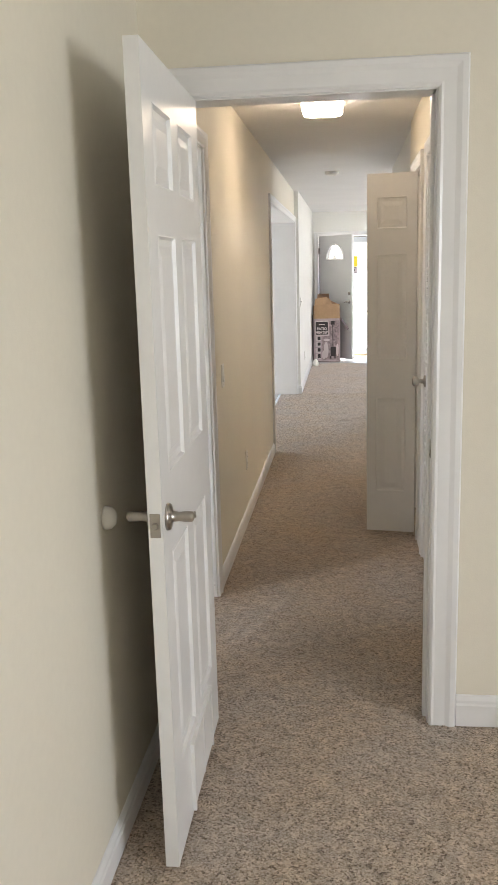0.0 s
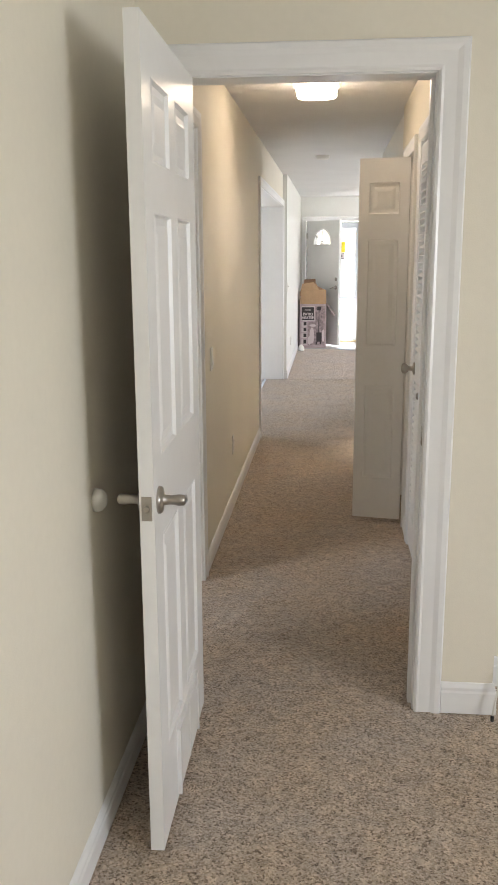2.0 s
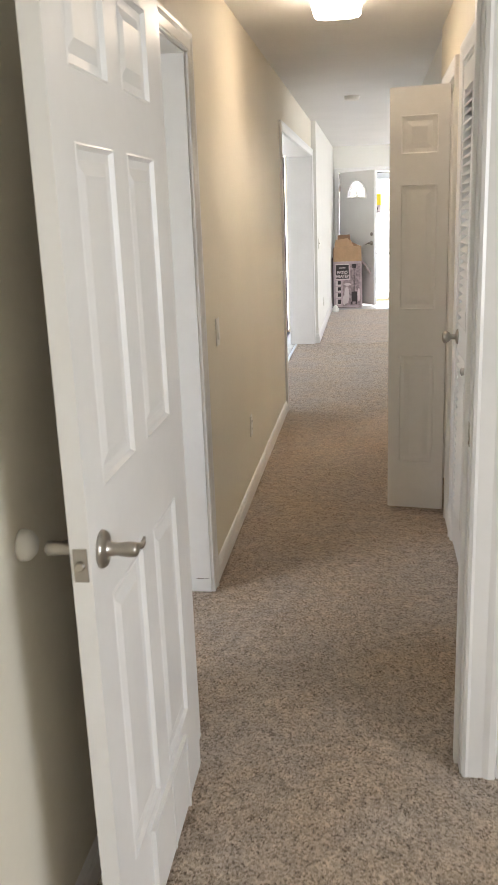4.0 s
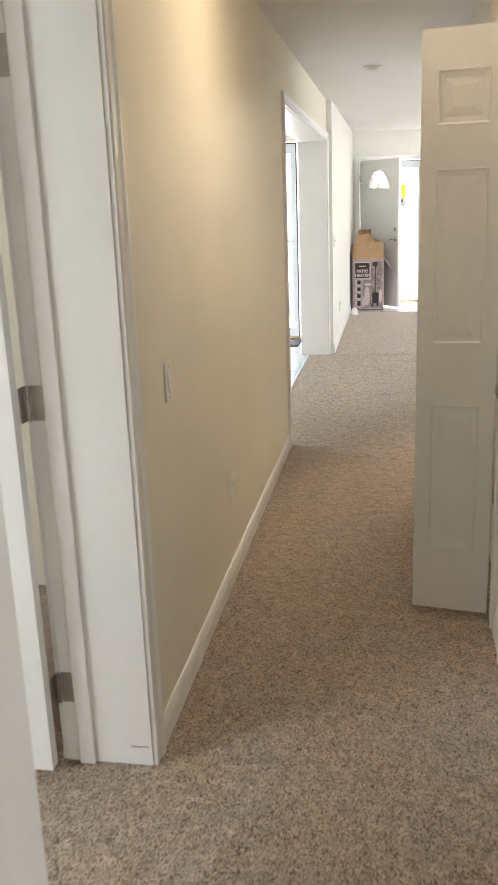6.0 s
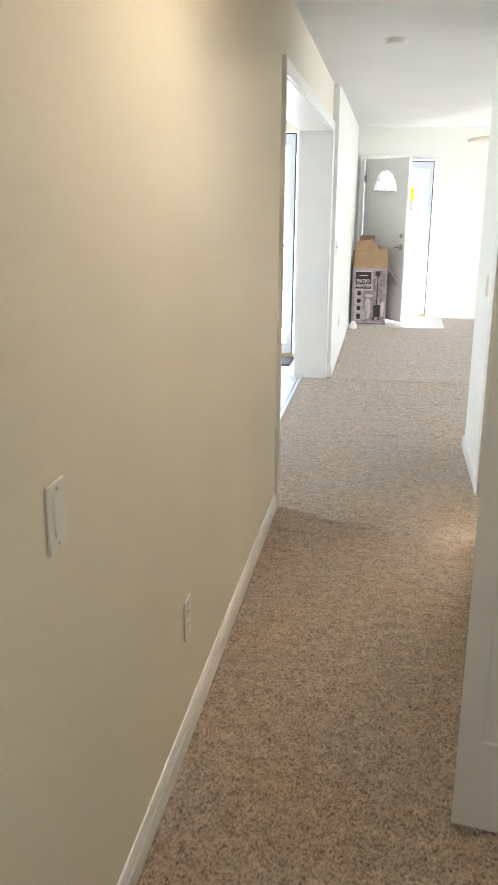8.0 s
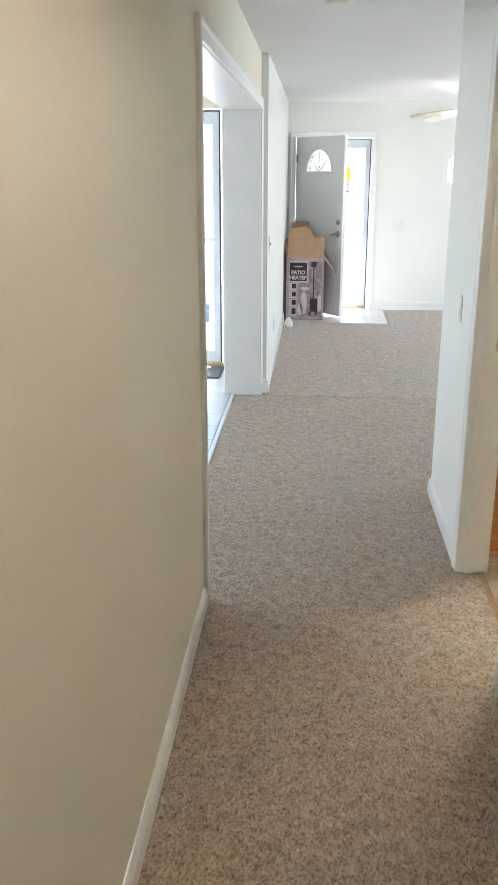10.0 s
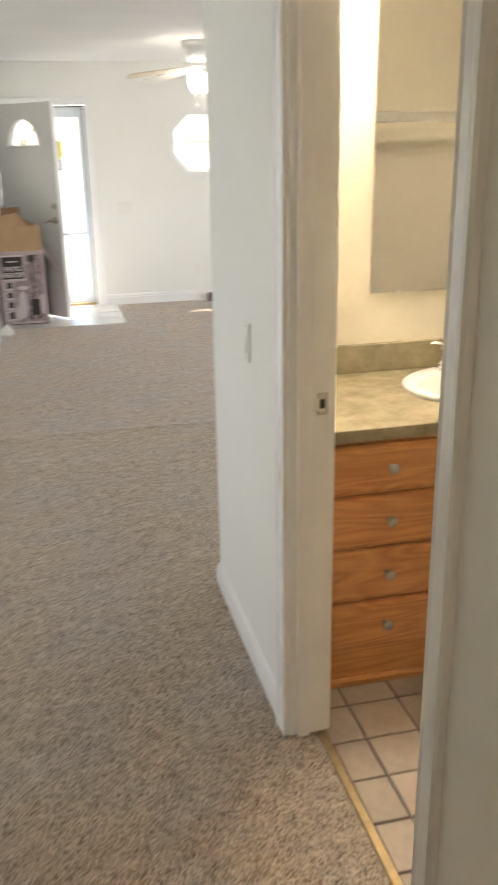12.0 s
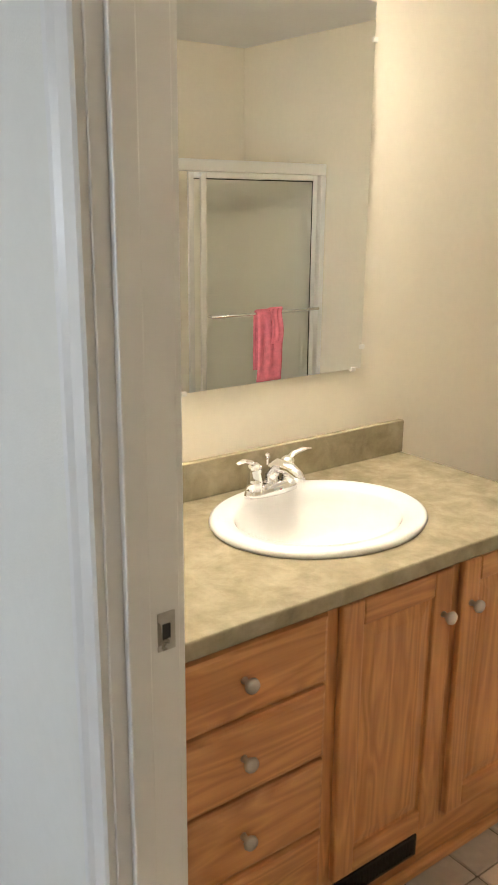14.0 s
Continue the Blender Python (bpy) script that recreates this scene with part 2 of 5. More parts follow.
DIFFUSER = glow("ceiling_light_diffuser", (1.0, 0.82, 0.62), 7.0)
GRASS = mat("grass", (0.09, 0.14, 0.045), 0.9, var=0.35, scale=0.8, bump=0.5)
CONCRETE = mat("pale_concrete", (0.55, 0.54, 0.51), 0.85, var=0.12, scale=3, bump=0.2)
LEAF = mat("foliage", (0.12, 0.175, 0.085), 0.7, var=0.4, scale=3)
lf = LEAF.node_tree
thin = lf.nodes.new("ShaderNodeBsdfTranslucent")
thin.inputs[0].default_value = (0.42, 0.55, 0.28, 1)
leaf_mix = lf.nodes.new("ShaderNodeMixShader")
leaf_mix.inputs[0].default_value = 0.7
lf.links.new(lf.nodes["Principled BSDF"].outputs[0], leaf_mix.inputs[1])
lf.links.new(thin.outputs[0], leaf_mix.inputs[2])
lf.links.new(leaf_mix.outputs[0], lf.nodes["Material Output"].inputs[0])
BARK = mat("bark", (0.14, 0.10, 0.07), 0.9, var=0.3, scale=12, bump=0.6)
BLUE = mat("blue_plastic", (0.13, 0.22, 0.36), 0.4)
MATGREY = mat("grey_door_mat", (0.13, 0.135, 0.15), 0.95, var=0.3, scale=60, bump=0.8, bump_scale=300)
YELLOW = mat("yellow_sticker", (0.80, 0.66, 0.03), 0.5)
RED = mat("red_sticker", (0.6, 0.06, 0.03), 0.5)
VENTB = mat("dark_bronze_vent", (0.045, 0.035, 0.025), 0.45, 0.5)


# ---- mesh helpers ----
def box(bm, x0, x1, y0, y1, z0, z1):
    v = [bm.verts.new(p) for p in ((x0, y0, z0), (x1, y0, z0), (x1, y1, z0), (x0, y1, z0),
                                   (x0, y0, z1), (x1, y0, z1), (x1, y1, z1), (x0, y1, z1))]
    for f in ((0, 3, 2, 1), (4, 5, 6, 7), (0, 1, 5, 4), (1, 2, 6, 5), (2, 3, 7, 6), (3, 0, 4, 7)):
        bm.faces.new([v[i] for i in f])
    return v


def soft_box(x0, x1, y0, y1, z0, z1, r=0.004, seg=2):
    bm = bmesh.new()
    box(bm, x0, x1, y0, y1, z0, z1)
    bmesh.ops.bevel(bm, geom=bm.edges[:], offset=r, segments=seg, profile=0.5, affect="EDGES")
    return bm


def boxes(*rows):
    bm = bmesh.new()
    for r in rows:
        box(bm, *r)
    return bm


def lathe(bm, prof, m=Matrix(), seg=24, sx=1.0, sy=1.0, cap=True):
    """Turns (radius, height) rows round z."""
    rings = []
    for r, h in prof:
        rings.append([bm.verts.new(m @ Vector((r * sx * math.cos(a), r * sy * math.sin(a), h)))
                      for a in [2 * math.pi * i / seg for i in range(seg)]])
    for a, b in zip(rings, rings[1:]):
        for i in range(seg):
            bm.faces.new((a[i], a[(i + 1) % seg], b[(i + 1) % seg], b[i]))
    if cap:
        bm.faces.new(rings[0][::-1])
        bm.faces.new(rings[-1])


def tube(bm, pts, radii, seg=10, flat=1.0):
    """A round or flattened rod along points."""
    pts = [Vector(p) for p in pts]
    rings = []
    for i, p in enumerate(pts):
        d = (pts[min(i + 1, len(pts) - 1)] - pts[max(i - 1, 0)]).normalized()
        side = d.cross(Vector((0, 0, 1)))
        side = side.normalized() if side.length > 1e-4 else Vector((1, 0, 0))
        up = side.cross(d)
        r = radii[i] if isinstance(radii, (list, tuple)) else radii
        rings.append([bm.verts.new(p + side * r * math.cos(a) + up * r * flat * math.sin(a))
                      for a in [2 * math.pi * k / seg for k in range(seg)]])
    for a, b in zip(rings, rings[1:]):
        for k in range(seg):
            bm.faces.new((a[k], a[(k + 1) % seg], b[(k + 1) % seg], b[k]))
    bm.faces.new(rings[0][::-1])
    bm.faces.new(rings[-1])


def sweep(bm, pts, prof, n):
    """Runs a moulding profile (side, out) along a mitred line; n is the direction of 'out'."""
    pts, n = [Vector(p) for p in pts], Vector(n).normalized()
    dirs = [(b - a).normalized() for a, b in zip(pts, pts[1:])]
    sides = [n.cross(d) for d in dirs]
    rings = []
    for i, p in enumerate(pts):
        s1, s2 = sides[max(i - 1, 0)], sides[min(i, len(sides) - 1)]
        s = (s1 + s2) / (1 + s1.dot(s2))
        rings.append([bm.verts.new(p + s * a + n * b) for a, b in prof])
    for a, b in zip(rings, rings[1:]):
        for k in range(len(prof)):
            bm.faces.new((a[k], a[(k + 1) % len(prof)], b[(k + 1) % len(prof)], b[k]))
    bm.faces.new(rings[0][::-1])
    bm.faces.new(rings[-1])


def mesh_ob(name, bm, material, smooth=False):
    bmesh.ops.recalc_face_normals(bm, faces=bm.faces[:])
    me = bpy.data.meshes.new(name)
    bm.to_mesh(me)
    bm.free()
    if smooth:
        for p in me.polygons:
            p.use_smooth = True
    me.materials.append(material)
    return new(name, me)


def part(name, bm, material, parent, label="", smooth=False):
    ob = mesh_ob(name, bm, material, smooth)
    ob.parent = parent
    if label:
        tagged(ob, label)
    return ob


def thing(name, m, label, category, group=""):
    ob = new(name)
    ob.empty_display_size = 0.1
    ob.matrix_world = m
    return tagged(ob, label, category, group)


def solid(name, bm, material, label, category, group="", kind="", smooth=False):
    return tagged(mesh_ob(name, bm, material, smooth), label, category, group, kind)


def wall(name, material, x0, x1, y0, y1, openings=(), z1=2.40, label=""):
    """A wall along its longer side, cut by openings (from, to, sill, head)."""
    bm = bmesh.new()
    along_x = (x1 - x0) > (y1 - y0)
    a, b = (x0, x1) if along_x else (y0, y1)
    c, d = (y0, y1) if along_x else (x0, x1)
    us = sorted({a, b, *[q for o in openings for q in o[:2]]})
    zs = sorted({0, z1, *[q for o in openings for q in o[2:]]})

    def full(i, k):
        if not (0 <= i < len(us) - 1 and 0 <= k < len(zs) - 1):
            return False
        um, zm = (us[i] + us[i + 1]) / 2, (zs[k] + zs[k + 1]) / 2
        return not any(o[0] < um < o[1] and o[2] < zm < o[3] for o in openings)

    def face(*pts):
        bm.faces.new([bm.verts.new((u, v, z) if along_x else (v, u, z)) for u, v, z in pts])
    for i in range(len(us) - 1):
        for k in range(len(zs) - 1):
            if not full(i, k):
                continue
            ua, ub, za, zb = us[i], us[i + 1], zs[k], zs[k + 1]
            for v in (c, d):
                face((ua, v, za), (ub, v, za), (ub, v, zb), (ua, v, zb))
            for di, u in ((-1, ua), (1, ub)):
                if not full(i + di, k):
                    face((u, c, za), (u, d, za), (u, d, zb), (u, c, zb))
            for dk, z in ((-1, za), (1, zb)):
                if not full(i, k + dk):
                    face((ua, c, z), (ub, c, z), (ub, d, z), (ua, d, z))
    bmesh.ops.remove_doubles(bm, verts=bm.verts[:], dist=0.0005)
    return solid(name, bm, material, label or "painted plasterboard wall", "wall", kind="structure")


# ---- structure ----
H = 2.40
wall("wall_marriage", CREAM, -0.25, 0.0, -4.4, 7.70, [(0.31, 1.105, 0, 2.05), (4.36, 7.646, 0, 2.055)], label="cream painted wall along the hall and bedroom")
wall("wall_living_side", PALE, -0.25, 0.05, 7.70, 12.0, label="painted wall of the living room, paled for daylight")
wall("wall_bedroom", CREAM, 0.0, 1.15, 0.0, 0.11, [(0.13, 0.90, 0, 2.05)], label="cream painted wall round the bedroom doorway")
wall("wall_jog", CREAM, 1.03, 1.15, 0.11, 0.22, label="short cream return wall")
wall("wall_alcove", CREAM, 1.15, 4.3, 0.20, 0.30, label="cream painted recessed bedroom wall")
wall("wall_hall", CREAM, 1.02, 1.15, 0.22, 3.0, [(0.96, 1.71, 0, 2.055), (2.05, 2.67, 0, 2.055)], label="cream painted hall wall with closet openings")
# The hall paint goes on here; PALE puts the kitchen daylight into it.
wall("wall_hall_bath", PALE, 1.04, 1.15, 3.0, 5.45, [(3.83, 4.70, 0, 2.055)], label="painted hall wall with the bathroom doorway, paled for daylight")
wall("wall_bath_back", CREAM, 1.15, 3.72, 5.45, 5.54, label="cream painted wall behind the vanity")
wall("wall_living_near", PALE, 1.04, 5.6, 5.54, 5.63, label="pale painted near wall of the living room")
wall("wall_hall_corner", PALE, 1.04, 1.15, 5.45, 5.54, label="painted end of the hall wall, paled for daylight")
wall("wall_bath_near", CREAM, 1.15, 3.8, 2.8, 2.9)
wall("wall_bath_end", CREAM, 3.72, 3.84, 2.9, 5.45)
wall("wall_closet_back", CREAM, 1.75, 1.85, 0.30, 2.8)
wall("wall_closet_side", CREAM, 1.15, 1.75, 1.83, 1.93)
wall("wall_bedroom_back", CREAM, -0.25, 4.3, -4.5, -4.4)
wall("wall_bedroom_side", CREAM, 4.2, 4.3, -4.4, 0.2, [(-3.8, -2.3, 0.8, 2.1)])
wall("wall_side_room_near", CREAM, -3.1, -0.25, -2.7, -2.6)
wall("wall_side_room_far", CREAM, -4.1, -0.25, 2.2, 2.3)
wall("wall_side_room_end", CREAM, -3.1, -3.0, -2.6, 2.2, [(-1.95, -0.4, 0.85, 2.1)])
wall("wall_kitchen_end", PALE, -4.1, -4.0, 2.3, 8.8, [(5.4, 7.0, 0.95, 2.05)])
wall("wall_kitchen_door", CREAM, -4.1, -0.25, 8.65, 8.8, [(-1.33, -0.38, 0, 2.11)])
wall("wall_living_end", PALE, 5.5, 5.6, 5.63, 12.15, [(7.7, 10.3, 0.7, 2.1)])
OX, OZ, OR = 2.205, 1.64, 0.30
wall("wall_front", PALE, -0.25, 5.6, 12.0, 12.15, [(0.13, 1.05, 0, 2.02), (OX - 0.4, OX + 0.4, OZ - 0.4, OZ + 0.4)], label="painted front wall with door and octagon window, paled for daylight")

# octagon reveal: fills the square opening round the eight-sided window
bm = bmesh.new()
octa = [(OX + OR / math.cos(math.pi / 8) * math.cos(a), OZ + OR / math.cos(math.pi / 8) * math.sin(a))
        for a in [math.pi / 8 + math.pi / 4 * i for i in range(8)]]
sq = [(OX + 0.4, OZ + 0.4 * 0.414), (OX + 0.4 * 0.414, OZ + 0.4), (OX - 0.4 * 0.414, OZ + 0.4), (OX - 0.4, OZ + 0.4 * 0.414),
      (OX - 0.4, OZ - 0.4 * 0.414), (OX - 0.4 * 0.414, OZ - 0.4), (OX + 0.4 * 0.414, OZ - 0.4), (OX + 0.4, OZ - 0.4 * 0.414)]
corners = {0: (OX + 0.4, OZ + 0.4), 2: (OX - 0.4, OZ + 0.4), 4: (OX - 0.4, OZ - 0.4), 6: (OX + 0.4, OZ - 0.4)}
for yy in (12.0, 12.15):
    for i in range(8):
        j = (i + 1) % 8
        ring = [octa[i], octa[j], sq[j]] + ([corners[i]] if i in corners else []) + [sq[i]]
        bm.faces.new([bm.verts.new((p[0], yy, p[1])) for p in ring])
for i in range(8):
    j = (i + 1) % 8
    bm.faces.new([bm.verts.new(p) for p in ((octa[i][0], 12.0, octa[i][1]), (octa[j][0], 12.0, octa[j][1]),
                                            (octa[j][0], 12.15, octa[j][1]), (octa[i][0], 12.15, octa[i][1]))])
solid("wall_octagon_reveal", bm, PALE, "wall round an octagon window, paled for daylight", "wall", kind="structure")

solid("ceiling", boxes((-4.1, 5.6, -4.5, 8.8, H, H + 0.12), (-0.25, 5.6, 8.8, 12.15, H, H + 0.12)), CEIL,
      "white painted flat ceiling", "ceiling", kind="structure")
solid("floor_slab", boxes((-4.1, 5.6, -4.5, 8.8, -0.2, -0.04), (-0.25, 5.6, 8.8, 12.15, -0.2, -0.04)), CONCRETE,
      "subfloor under carpet and tiles", "floor", kind="structure")
solid("floor_carpet", boxes((-3.0, 4.2, -4.4, 2.8, -0.04, -0.012), (-0.2, 1.132, 2.8, 7.655, -0.04, -0.012)), CARPET,
      "backing of the taupe carpet", "carpet", kind="structure")
solid("floor_carpet_living", boxes((-0.2, 5.5, 7.657, 10.95, -0.04, -0.012), (1.242, 5.5, 10.95, 12.0, -0.04, -0.012), (1.134, 5.5, 5.6, 7.657, -0.04, -0.012)), CARPET2,
      "backing of the living room carpet", "carpet", kind="structure")


def ridge(x, y):
    """Low wrinkles where the carpet has loosened."""
    h = 0.0
    for pts, top in [(p, 0.017) for p in RIDGES] + [(p, 0.008) for p in SMALL_RIDGES]:
        for (xa, ya), (xb, yb) in zip(pts, pts[1:]):
            L2 = (xb - xa) ** 2 + (yb - ya) ** 2
            s = min(1, max(0, ((x - xa) * (xb - xa) + (y - ya) * (yb - ya)) / L2))
            d2 = (x - xa - s * (xb - xa)) ** 2 + (y - ya - s * (yb - ya)) ** 2
            h = max(h, top * math.exp(-d2 / 0.0006))
    return h


def pile(name, x0, x1, y0, y1, step, material, label):
    """Carpet surface with soft clumps of pile."""
    nx, ny = int((x1 - x0) / step), int((y1 - y0) / step)
    verts, faces = [], []
    for j in range(ny + 1):
        for i in range(nx + 1):
            x, y = x0 + (x1 - x0) * i / nx, y0 + (y1 - y0) * j / ny
            h = 0.0058 * noise.noise((x * 23, y * 23, 0)) + 0.0045 * noise.noise((x * 47, y * 47, 3)) + 0.004 * noise.noise((x * 3, y * 3, 7))
            verts.append((x, y, -0.003 + h + ridge(x, y)))
    w = nx + 1
    for j in range(ny):
        for i in range(nx):
            a = j * w + i
            faces.append((a, a + 1, a + w + 1, a + w))
    me = bpy.data.meshes.new(name)
    me.from_pydata(verts, [], faces)
    for p in me.polygons:
        p.use_smooth = True
    me.materials.append(material)
    return tagged(new(name, me), label, "carpet", kind="structure")


RIDGES = [[(0.57, 5.83), (0.67, 5.88), (0.75, 6.01), (0.84, 6.2), (0.94, 6.35)], [(0.92, 6.79), (1.16, 7.13), (1.38, 7.52)]]
SMALL_RIDGES = [[(0.15, 7.66), (1.6, 7.64)], [(0.69, 7.61), (0.84, 7.75), (0.98, 7.85)], [(0.34, 1.03), (0.28, 0.86), (0.2, 0.68)], [(0.5, 0.70), (0.4, 0.53)]]
pile("carpet_bedroom", 0.0, 1.5, -1.7, 0.5, 0.012, CARPET, "speckled taupe cut-pile bedroom carpet")
pile("carpet_hall", -0.2, 1.134, 0.5, 7.65, 0.012, CARPET, "speckled taupe cut-pile hall carpet, trodden and slightly wrinkled")
pile("carpet_living", 0.04, 3.6, 7.652, 10.95, 0.025, CARPET2, "speckled taupe cut-pile living room carpet")
pile("carpet_living_near", 1.136, 3.6, 5.63, 7.65, 0.02, CARPET, "speckled taupe cut-pile living room carpet")
pile("carpet_living_far", 1.242, 3.6, 10.952, 12.0, 0.025, CARPET2, "speckled taupe cut-pile living room carpet")
kitchen_floor = solid("floor_kitchen", boxes((-4.0, -0.2, 2.3, 8.7, -0.04, -0.006)), GROUT_K, "pale square tiled kitchen floor", "floor", kind="structure")
bath_floor = solid("floor_bathroom", boxes((1.132, 3.72, 2.9, 5.5, -0.04, -0.006)), GROUT, "beige square tiled bathroom floor with dark grout", "floor", kind="structure")
entry_floor = solid("floor_entry", boxes((0.05, 1.24, 10.952, 12.05, -0.04, -0.004)), GROUT_K, "pale tiled landing inside the front door", "floor", kind="structure")

BASE = [(0, 0), (0.014, 0), (0.014, 0.055), (0.011, 0.062), (0.011, 0.07), (0.004, 0.083), (0, 0.085)]
BASE_T = [(0, 0), (0.014, 0), (0.014, 0.075), (0.010, 0.082), (0.010, 0.092), (0.004, 0.108), (0, 0.11)]
CASE = [(0, 0), (0, 0.012), (0.006, 0.016), (0.012, 0.013), (0.04, 0.015), (0.052, 0.02), (0.064, 0.02), (0.068, 0.014), (0.068, 0)]


def baseboard(pts, prof=BASE):
    bm = bmesh.new()
    sweep(bm, [(x, y, 0) for x, y in pts], prof, (0, 0, 1))
    return solid("baseboard", bm, TRIM, "white painted moulded baseboard", "baseboard", kind="structure")


# the room lies on the left of each line's direction
baseboard([(0, -0.005), (0, -4.4)], BASE)
baseboard([(1.152, 0.2), (1.15, 0.0), (0.98, 0.0)][::1], BASE_T)
baseboard([(4.2, 0.2), (1.166, 0.2)], BASE_T)
baseboard([(0, 4.30), (0, 1.18)])
baseboard([(1.02, 1.785), (1.02, 1.975)])
baseboard([(1.02, 2.745), (1.02, 2.99)])
baseboard([(1.04, 3.0), (1.04, 3.755)])
baseboard([(1.04, 4.775), (1.04, 5.63), (5.5, 5.63)])
baseboard([(0.05, 12.0), (0.05, 7.70), (0.0, 7.70)], BASE_T)
baseboard([(5.5, 12.0), (1.125, 12.0)], BASE_T)


def casing(name, axis, plane, out, u0, u1, head, depth, label, both=True, wide=1.0):
    """Jamb lining and moulded casings round an opening. axis: the way the wall runs."""
    root = thing(name, Matrix(), label, "door frame")
    root["kind"] = "structure"

    def P(u, v, z):
        return (u, v, z) if axis == "x" else (v, u, z)
    far = plane - out * depth
    t = 0.018
    lo, hi = min(plane, far) - 0.001, max(plane, far) + 0.001

    def B(a, b, za, zb):
        return soft_box(*((a, b, lo, hi) if axis == "x" else (lo, hi, a, b)), za, zb, 0.0015, 1)
    part("jamb", B(u0 - t + 0.005, u0 + 0.005, 0, head + 0.005), TRIM, root)
    part("jamb", B(u1 - 0.005, u1 + t - 0.005, 0, head + 0.005), TRIM, root)
    part("head_jamb", B(u0 + 0.005, u1 - 0.005, head - 0.005, head + t - 0.005), TRIM, root)
    for pl, o in ((plane, out), (far, -out))[: 2 if both else 1]:
        n = Vector(P(0, o, 0))
        line = [P(u0, pl, 0), P(u0, pl, head), P(u1, pl, head), P(u1, pl, 0)]
        d = Vector(line[1]) - Vector(line[0])
        if n.cross(d).dot(Vector(P(-1, 0, 0))) < 0:
            line = line[::-1]
        for k in range(3):
            # each leg is cut off a full mitred sweep
            seg = [Vector(q) for q in line]
            bm = bmesh.new()
            dirs = [(seg[i + 1] - seg[i]).normalized() for i in range(3)]
            sides = [n.cross(q) for q in dirs]
            rings = []
            for i in (k, k + 1):
                s1, s2 = sides[max(i - 1, 0)], sides[min(i, 2)]
                s = (s1 + s2) / (1 + s1.dot(s2))
                rings.append([bm.verts.new(seg[i] + s * a * wide + n * b) for a, b in CASE])
            for q in range(len(CASE)):
                w = (q + 1) % len(CASE)
                bm.faces.new((rings[0][q], rings[0][w], rings[1][w], rings[1][q]))
            bm.faces.new(rings[0][::-1])
            bm.faces.new(rings[1])
            part("casing", bm, TRIM, root)
    return root


def stop(root, axis, u, v0, v1, z1):
    part("door_stop_strip", soft_box(*((v0, v1, u[0], u[1]) if axis == "y" else (u[0], u[1], v0, v1)), 0, z1, 0.003), TRIM, root)


bed_frame = casing("door_frame_bedroom", "x", 0.0, -1, 0.14, 0.89, 2.04, 0.11, "white painted moulded frame of the bedroom doorway", wide=1.3)
stop(bed_frame, "x", (0.874, 0.886), 0.042, 0.078, 2.03)
side_frame = casing("door_frame_side_room", "y", 0.0, 1, 0.32, 1.10, 2.045, 0.25, "white painted deep frame of a side room doorway")
stop(side_frame, "y", (1.083, 1.096), -0.21, -0.165, 2.04)
part("scuff", boxes((-0.06, -0.03, 1.0942, 1.0955, 0.057, 0.060), (-0.026, -0.008, 1.0942, 1.0955, 0.059, 0.0615)), mat("grey_scuff", (0.25, 0.22, 0.2), 0.8, var=0.4, scale=40), side_frame, "dark scuff mark low on the jamb")
casing("kitchen_opening_trim", "y", 0.0, 1, 4.37, 7.635, 2.04, 0.25, "white painted trim of the wide kitchen opening")
casing("door_frame_closet", "y", 1.02, -1, 0.97, 1.70, 2.045, 0.13, "white painted moulded frame of the louvred closet")
casing("door_frame_linen", "y", 1.02, -1, 2.06, 2.66, 2.045, 0.13, "white painted moulded frame of the linen closet")
bath_frame = casing("door_frame_bathroom", "y", 1.04, -1, 3.84, 4.69, 2.045, 0.11, "white painted moulded frame of the bathroom doorway")
stop(bath_frame, "y", (4.672, 4.686), 1.062, 1.098, 2.04)
casing("door_frame_front", "x", 12.0, -1, 0.14, 1.04, 2.01, 0.15, "white painted moulded frame of the front door", both=False)

# thresholds
solid("threshold_bathroom", soft_box(1.122, 1.147, 3.85, 4.68, -0.01, 0.006, 0.003), THRESH, "worn brass carpet strip in the bathroom doorway", "threshold", kind="structure")
solid("threshold_kitchen", soft_box(-0.215, -0.19, 4.38, 7.625, -0.01, 0.006, 0.003), ALU, "thin metal carpet strip at the kitchen opening", "threshold", kind="structure")


